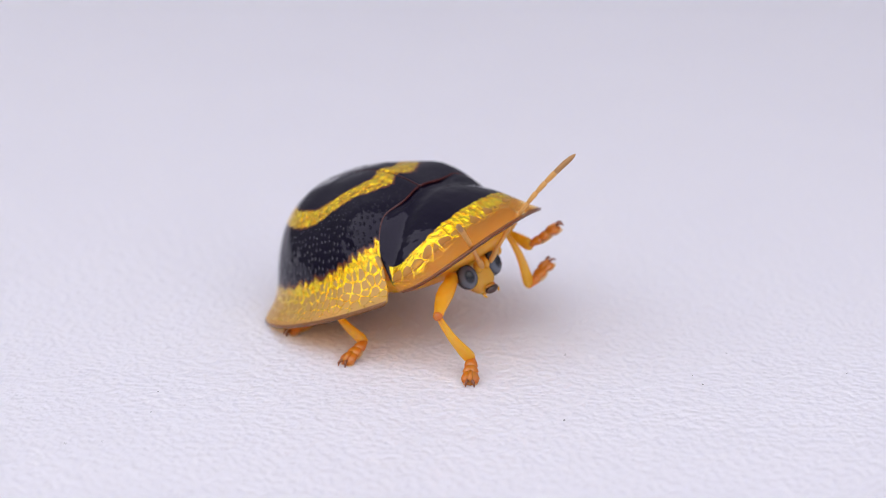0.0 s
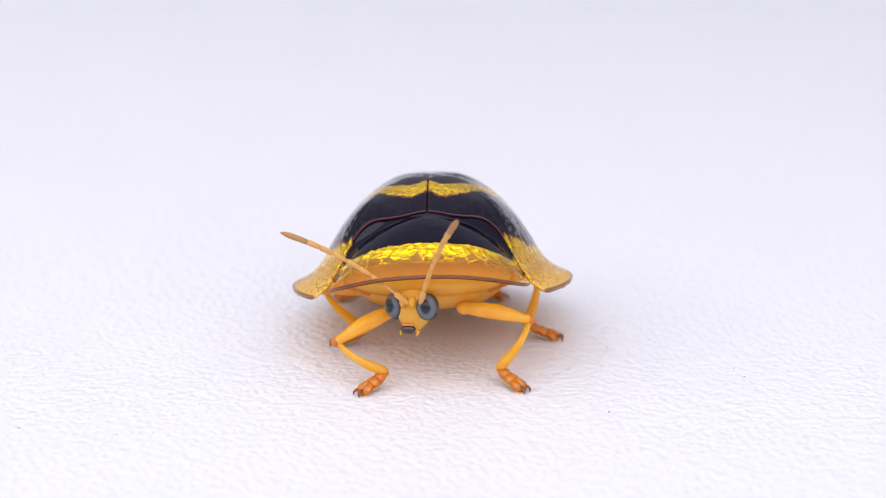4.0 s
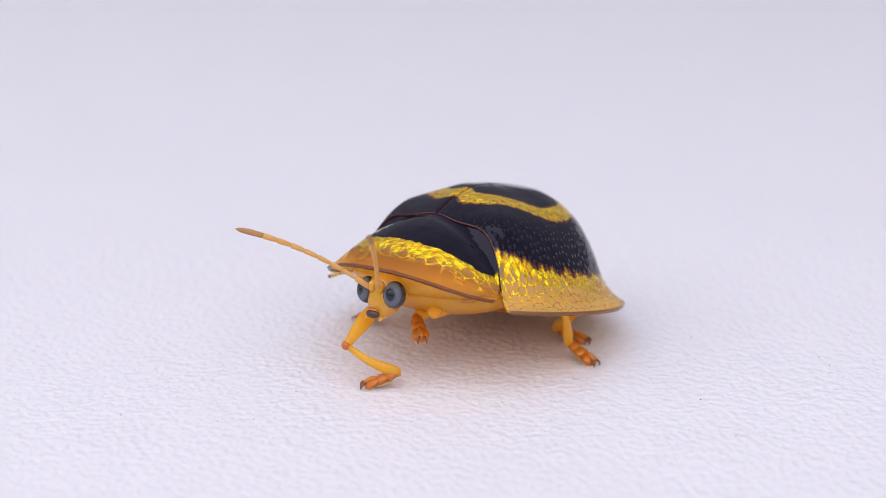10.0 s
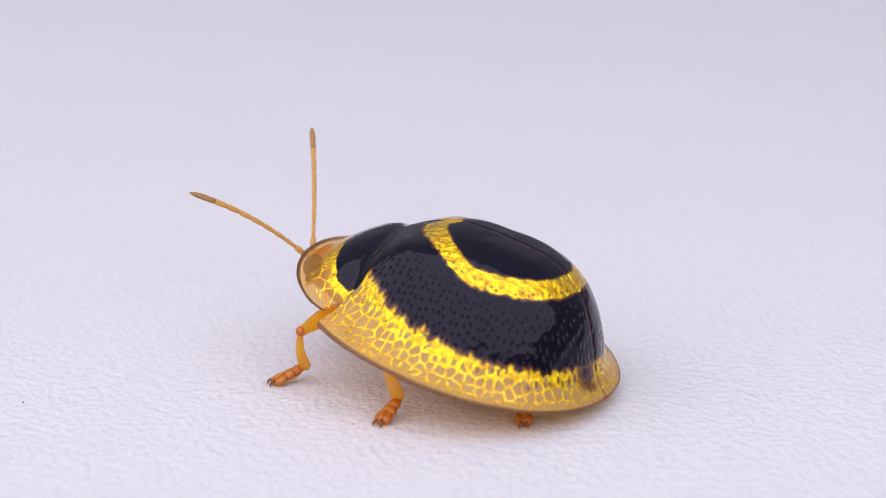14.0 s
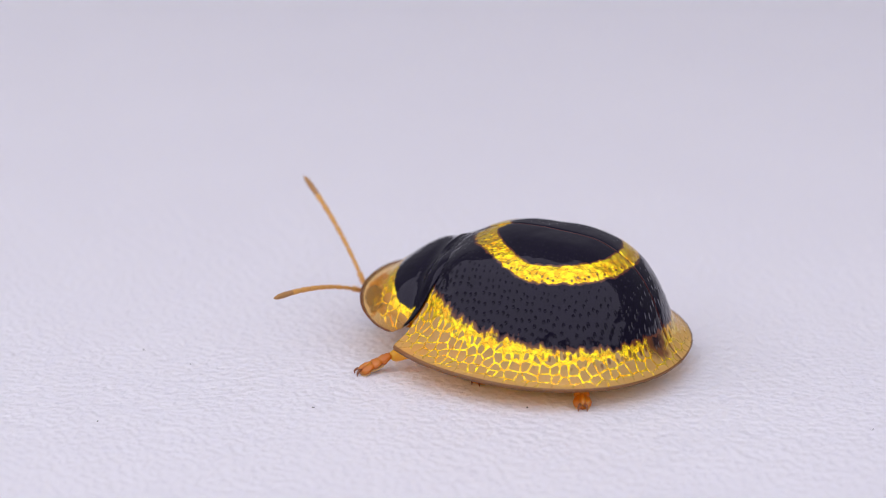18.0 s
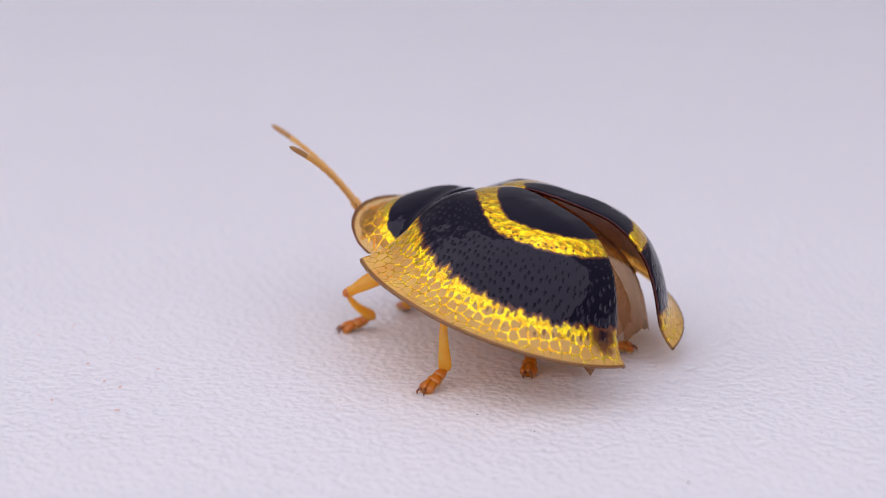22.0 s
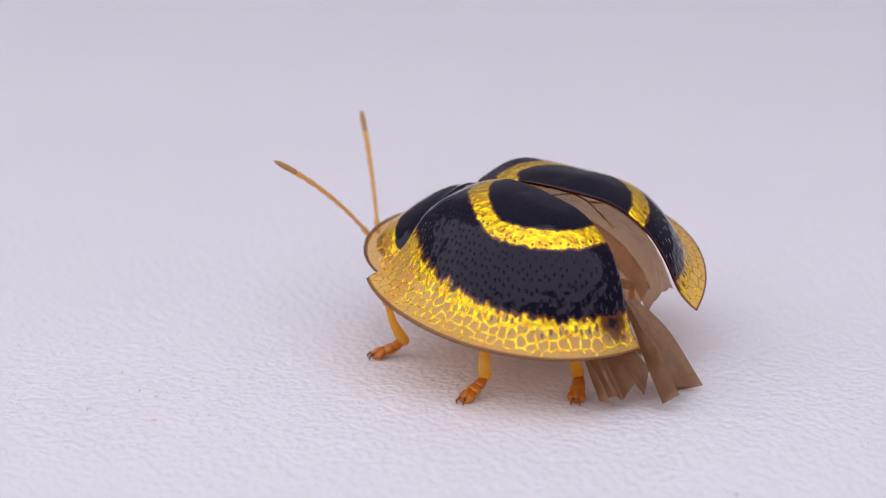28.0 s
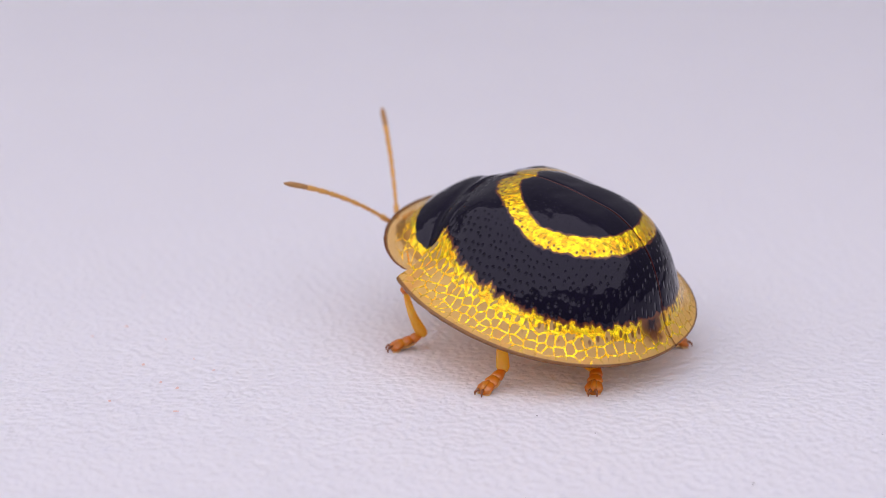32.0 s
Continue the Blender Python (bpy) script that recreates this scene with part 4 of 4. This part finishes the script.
def glide(rows, t):
    """The row's values at t, smoothly through all rows."""
    return [smooth_table([(r[0], r[k]) for r in rows], t) for k in range(1, len(rows[0]))]


def body_pose(t):
    x, y, z, yaw, pitch, roll = glide(BODY, t)
    return pose(x * MM, y * MM, z * MM, roll, -pitch, yaw)


def foot_at(rows, t):
    """A foot stands, then steps over to its next place in the last part of the time between."""
    for a, b in zip(rows, rows[1:]):
        if t <= b[0]:
            span = b[0] - a[0]
            far = math.hypot(b[1] - a[1], b[2] - a[2])
            start = b[0] - min(span, 0.45) if far > 0.01 or b[3] != a[3] else b[0]
            k = 0.0 if t <= start else (t - start) / (b[0] - start)
            k = k * k * (3 - 2 * k)
            lift = 0.45 * math.sin(math.pi * k) * min(1.0, far)
            return Vector((a[1] + (b[1] - a[1]) * k, a[2] + (b[2] - a[2]) * k, a[3] + (b[3] - a[3]) * k + lift)) * MM
    return Vector(rows[-1][1:4]) * MM


def aim(at, way, up):
    """A pose at a place (m) with its x along way and its z as near to up as can be."""
    x = way.normalized()
    y = up.cross(x)
    y = y.normalized() if y.length > 1e-6 else Vector((0, 1, 0))
    z = x.cross(y)
    m = Matrix((x, y, z)).transposed().to_4x4()
    m.translation = at
    return m


def leg_poses(leg, long, m, foot):
    """Poses of thigh, shin and foot in the beetle's space, for a foot at a place of the world."""
    side = 1 if leg[0] == "L" else -1
    hip = Vector((HIPS[leg[1]][0], side * HIPS[leg[1]][1], HIPS[leg[1]][2])) * MM
    inv = m.inverted()
    tip = inv @ foot
    up = inv.to_3x3() @ Vector((0, 0, 1))
    out = tip - hip
    out -= up * out.dot(up)
    out.normalize()
    toe = Vector(({"F": 0.9, "M": 0.1, "H": -0.5}[leg[1]], side, 0))
    toe = (toe - up * toe.dot(up)).normalized()
    lifted = max(0.0, min(1.0, (foot.z / MM - 0.85) / 0.4))     # a raised foot is turned up
    ankle = tip - toe * 0.6 * MM + up * (0.3 - 0.65 * lifted) * MM
    f, s = FEMUR * long * MM, TIBIA * long * MM
    reach = ankle - hip
    d = min(max(reach.length, abs(f - s) * 1.05), (f + s) * 0.995)
    reach = reach.normalized()
    ankle = hip + reach * d
    a = (f * f - s * s + d * d) / (2 * d)
    h = math.sqrt(max(f * f - a * a, 0.0))
    limit = {"F": 0.2, "M": 0.34, "H": 0.34}[leg[1]] * MM
    for step in range(33):                     # the knee turns outwards until it stays under the shell
        rise = 1 - step / 16
        bend = up * 0.5 * rise + Vector((-1.1 * max(0.0, h / f - 0.62), 0.85 * side, 0)) + out * 0.25 if leg[1] == "F" else up * rise + Vector((0, (0.05 + step / 24) * side, 0))
        bend -= reach * bend.dot(reach)
        knee = hip + reach * a + bend.normalized() * h
        if knee.z < limit:
            break
    toe = tip - ankle
    toe = toe + up * 0.1 * MM
    return aim(hip, knee - hip, bend), aim(knee, ankle - knee, bend), aim(ankle, toe, up)


def motions():
    feet = {"LF": FOOT_LF, "LM": FOOT_LM, "LH": FOOT_LH, "RF": FOOT_RF, "RM": FOOT_RM, "RH": FOOT_RH}
    times = [round(k * 0.1, 1) for k in range(321)]
    poses = [(t, body_pose(t)) for t in times]
    walk(BEETLE["root"], poses)
    for leg, rows in feet.items():
        made = [(t, leg_poses(leg, LONG[leg[1]], m, foot_at(rows, t))) for t, m in poses]
        for k in range(3):
            walk(BEETLE[leg][k], [(t, three[k]) for t, three in made])
    neck = {t: Matrix.Translation((Vector(NECK) + Vector((glide(STRETCH, t)[0], 0, glide(STRETCH, t)[1]))) * MM) @ pose(0, 0, 0, 0, -glide(TILT, t)[0], 0) for t in times}
    back = Matrix.Translation(-Vector(NECK) * MM)
    walk(BEETLE["pronotum"], [(t, neck[t]) for t in times])
    tuck = {t: Vector((glide(TUCK, t)[0], 0.65 * math.sin(radians(glide(NOD, t)[0])), glide(TUCK, t)[1])) for t in times}
    walk(BEETLE["head"], [(t, neck[t] @ back @ Matrix.Translation((Vector(HEAD_AT) + tuck[t]) * MM) @ pose(0, 0, 0, 0, 0, glide(NOD, t)[0])) for t in times])
    lean = {t: glide(LEAN, t)[0] * Vector((1, 0, -0.4)) for t in times}
    base = Vector(HEAD_AT) + Vector((0.42, 0, 0.2))
    for side, name, table in ((1, "antenna_l", FEELER_L), (-1, "antenna_r", FEELER_R)):
        rows = []
        for t in times:
            azimuth, height = glide(table, t)
            rows.append((t, Matrix.Translation(neck[t] @ back @ ((base + tuck[t] + lean[t] + Vector((0, 0.1 * side, 0))) * MM)) @ pose(0, 0, 0, 0, -height, azimuth)))
        walk(BEETLE[name], rows)
    for side, name in ((1, "elytron_l"), (-1, "elytron_r")):
        rows = []
        for t in times:
            wide, lift, roll = glide(OPENING, t)
            rows.append((t, pose(HINGE[0] * MM, side * HINGE[1] * MM, HINGE[2] * MM, lift * 0.8 if side > 0 else -lift * 0.8 - roll, lift, -side * wide)))
        walk(BEETLE[name], rows)
    for side, name in ((1, "wing_l"), (-1, "wing_r")):
        wing, tip = BEETLE[name]
        rows, tips = [], []
        for t in times:
            k, spread = glide(UNFOLD, t)[0], min(1.0, glide(OPENING, t)[0] / 11)
            base = pose(WING_BASE[0] * MM, side * WING_BASE[1] * MM, WING_BASE[2] * MM, -26 * spread, -10 * spread, (7 if side > 0 else 9) * spread)
            if side > 0:
                out = pose((-0.9 - 2.7 * k) * MM, (0.5 + 0.6 * k) * MM, (0.45 - 0.15 * k) * MM, -15 * k, -6 - 16 * k, -15 * k)
            else:
                out = pose((-0.9 - 3.1 * k) * MM, (-0.5 + 0.6 * k) * MM, (0.45 + 0.15 * k) * MM, 25 * k, -6 - 24 * k, -6 * k)
            rows.append((t, base))
            tips.append((t, base.inverted() @ out))
        walk(wing, rows)
        walk(tip, tips)


motions()
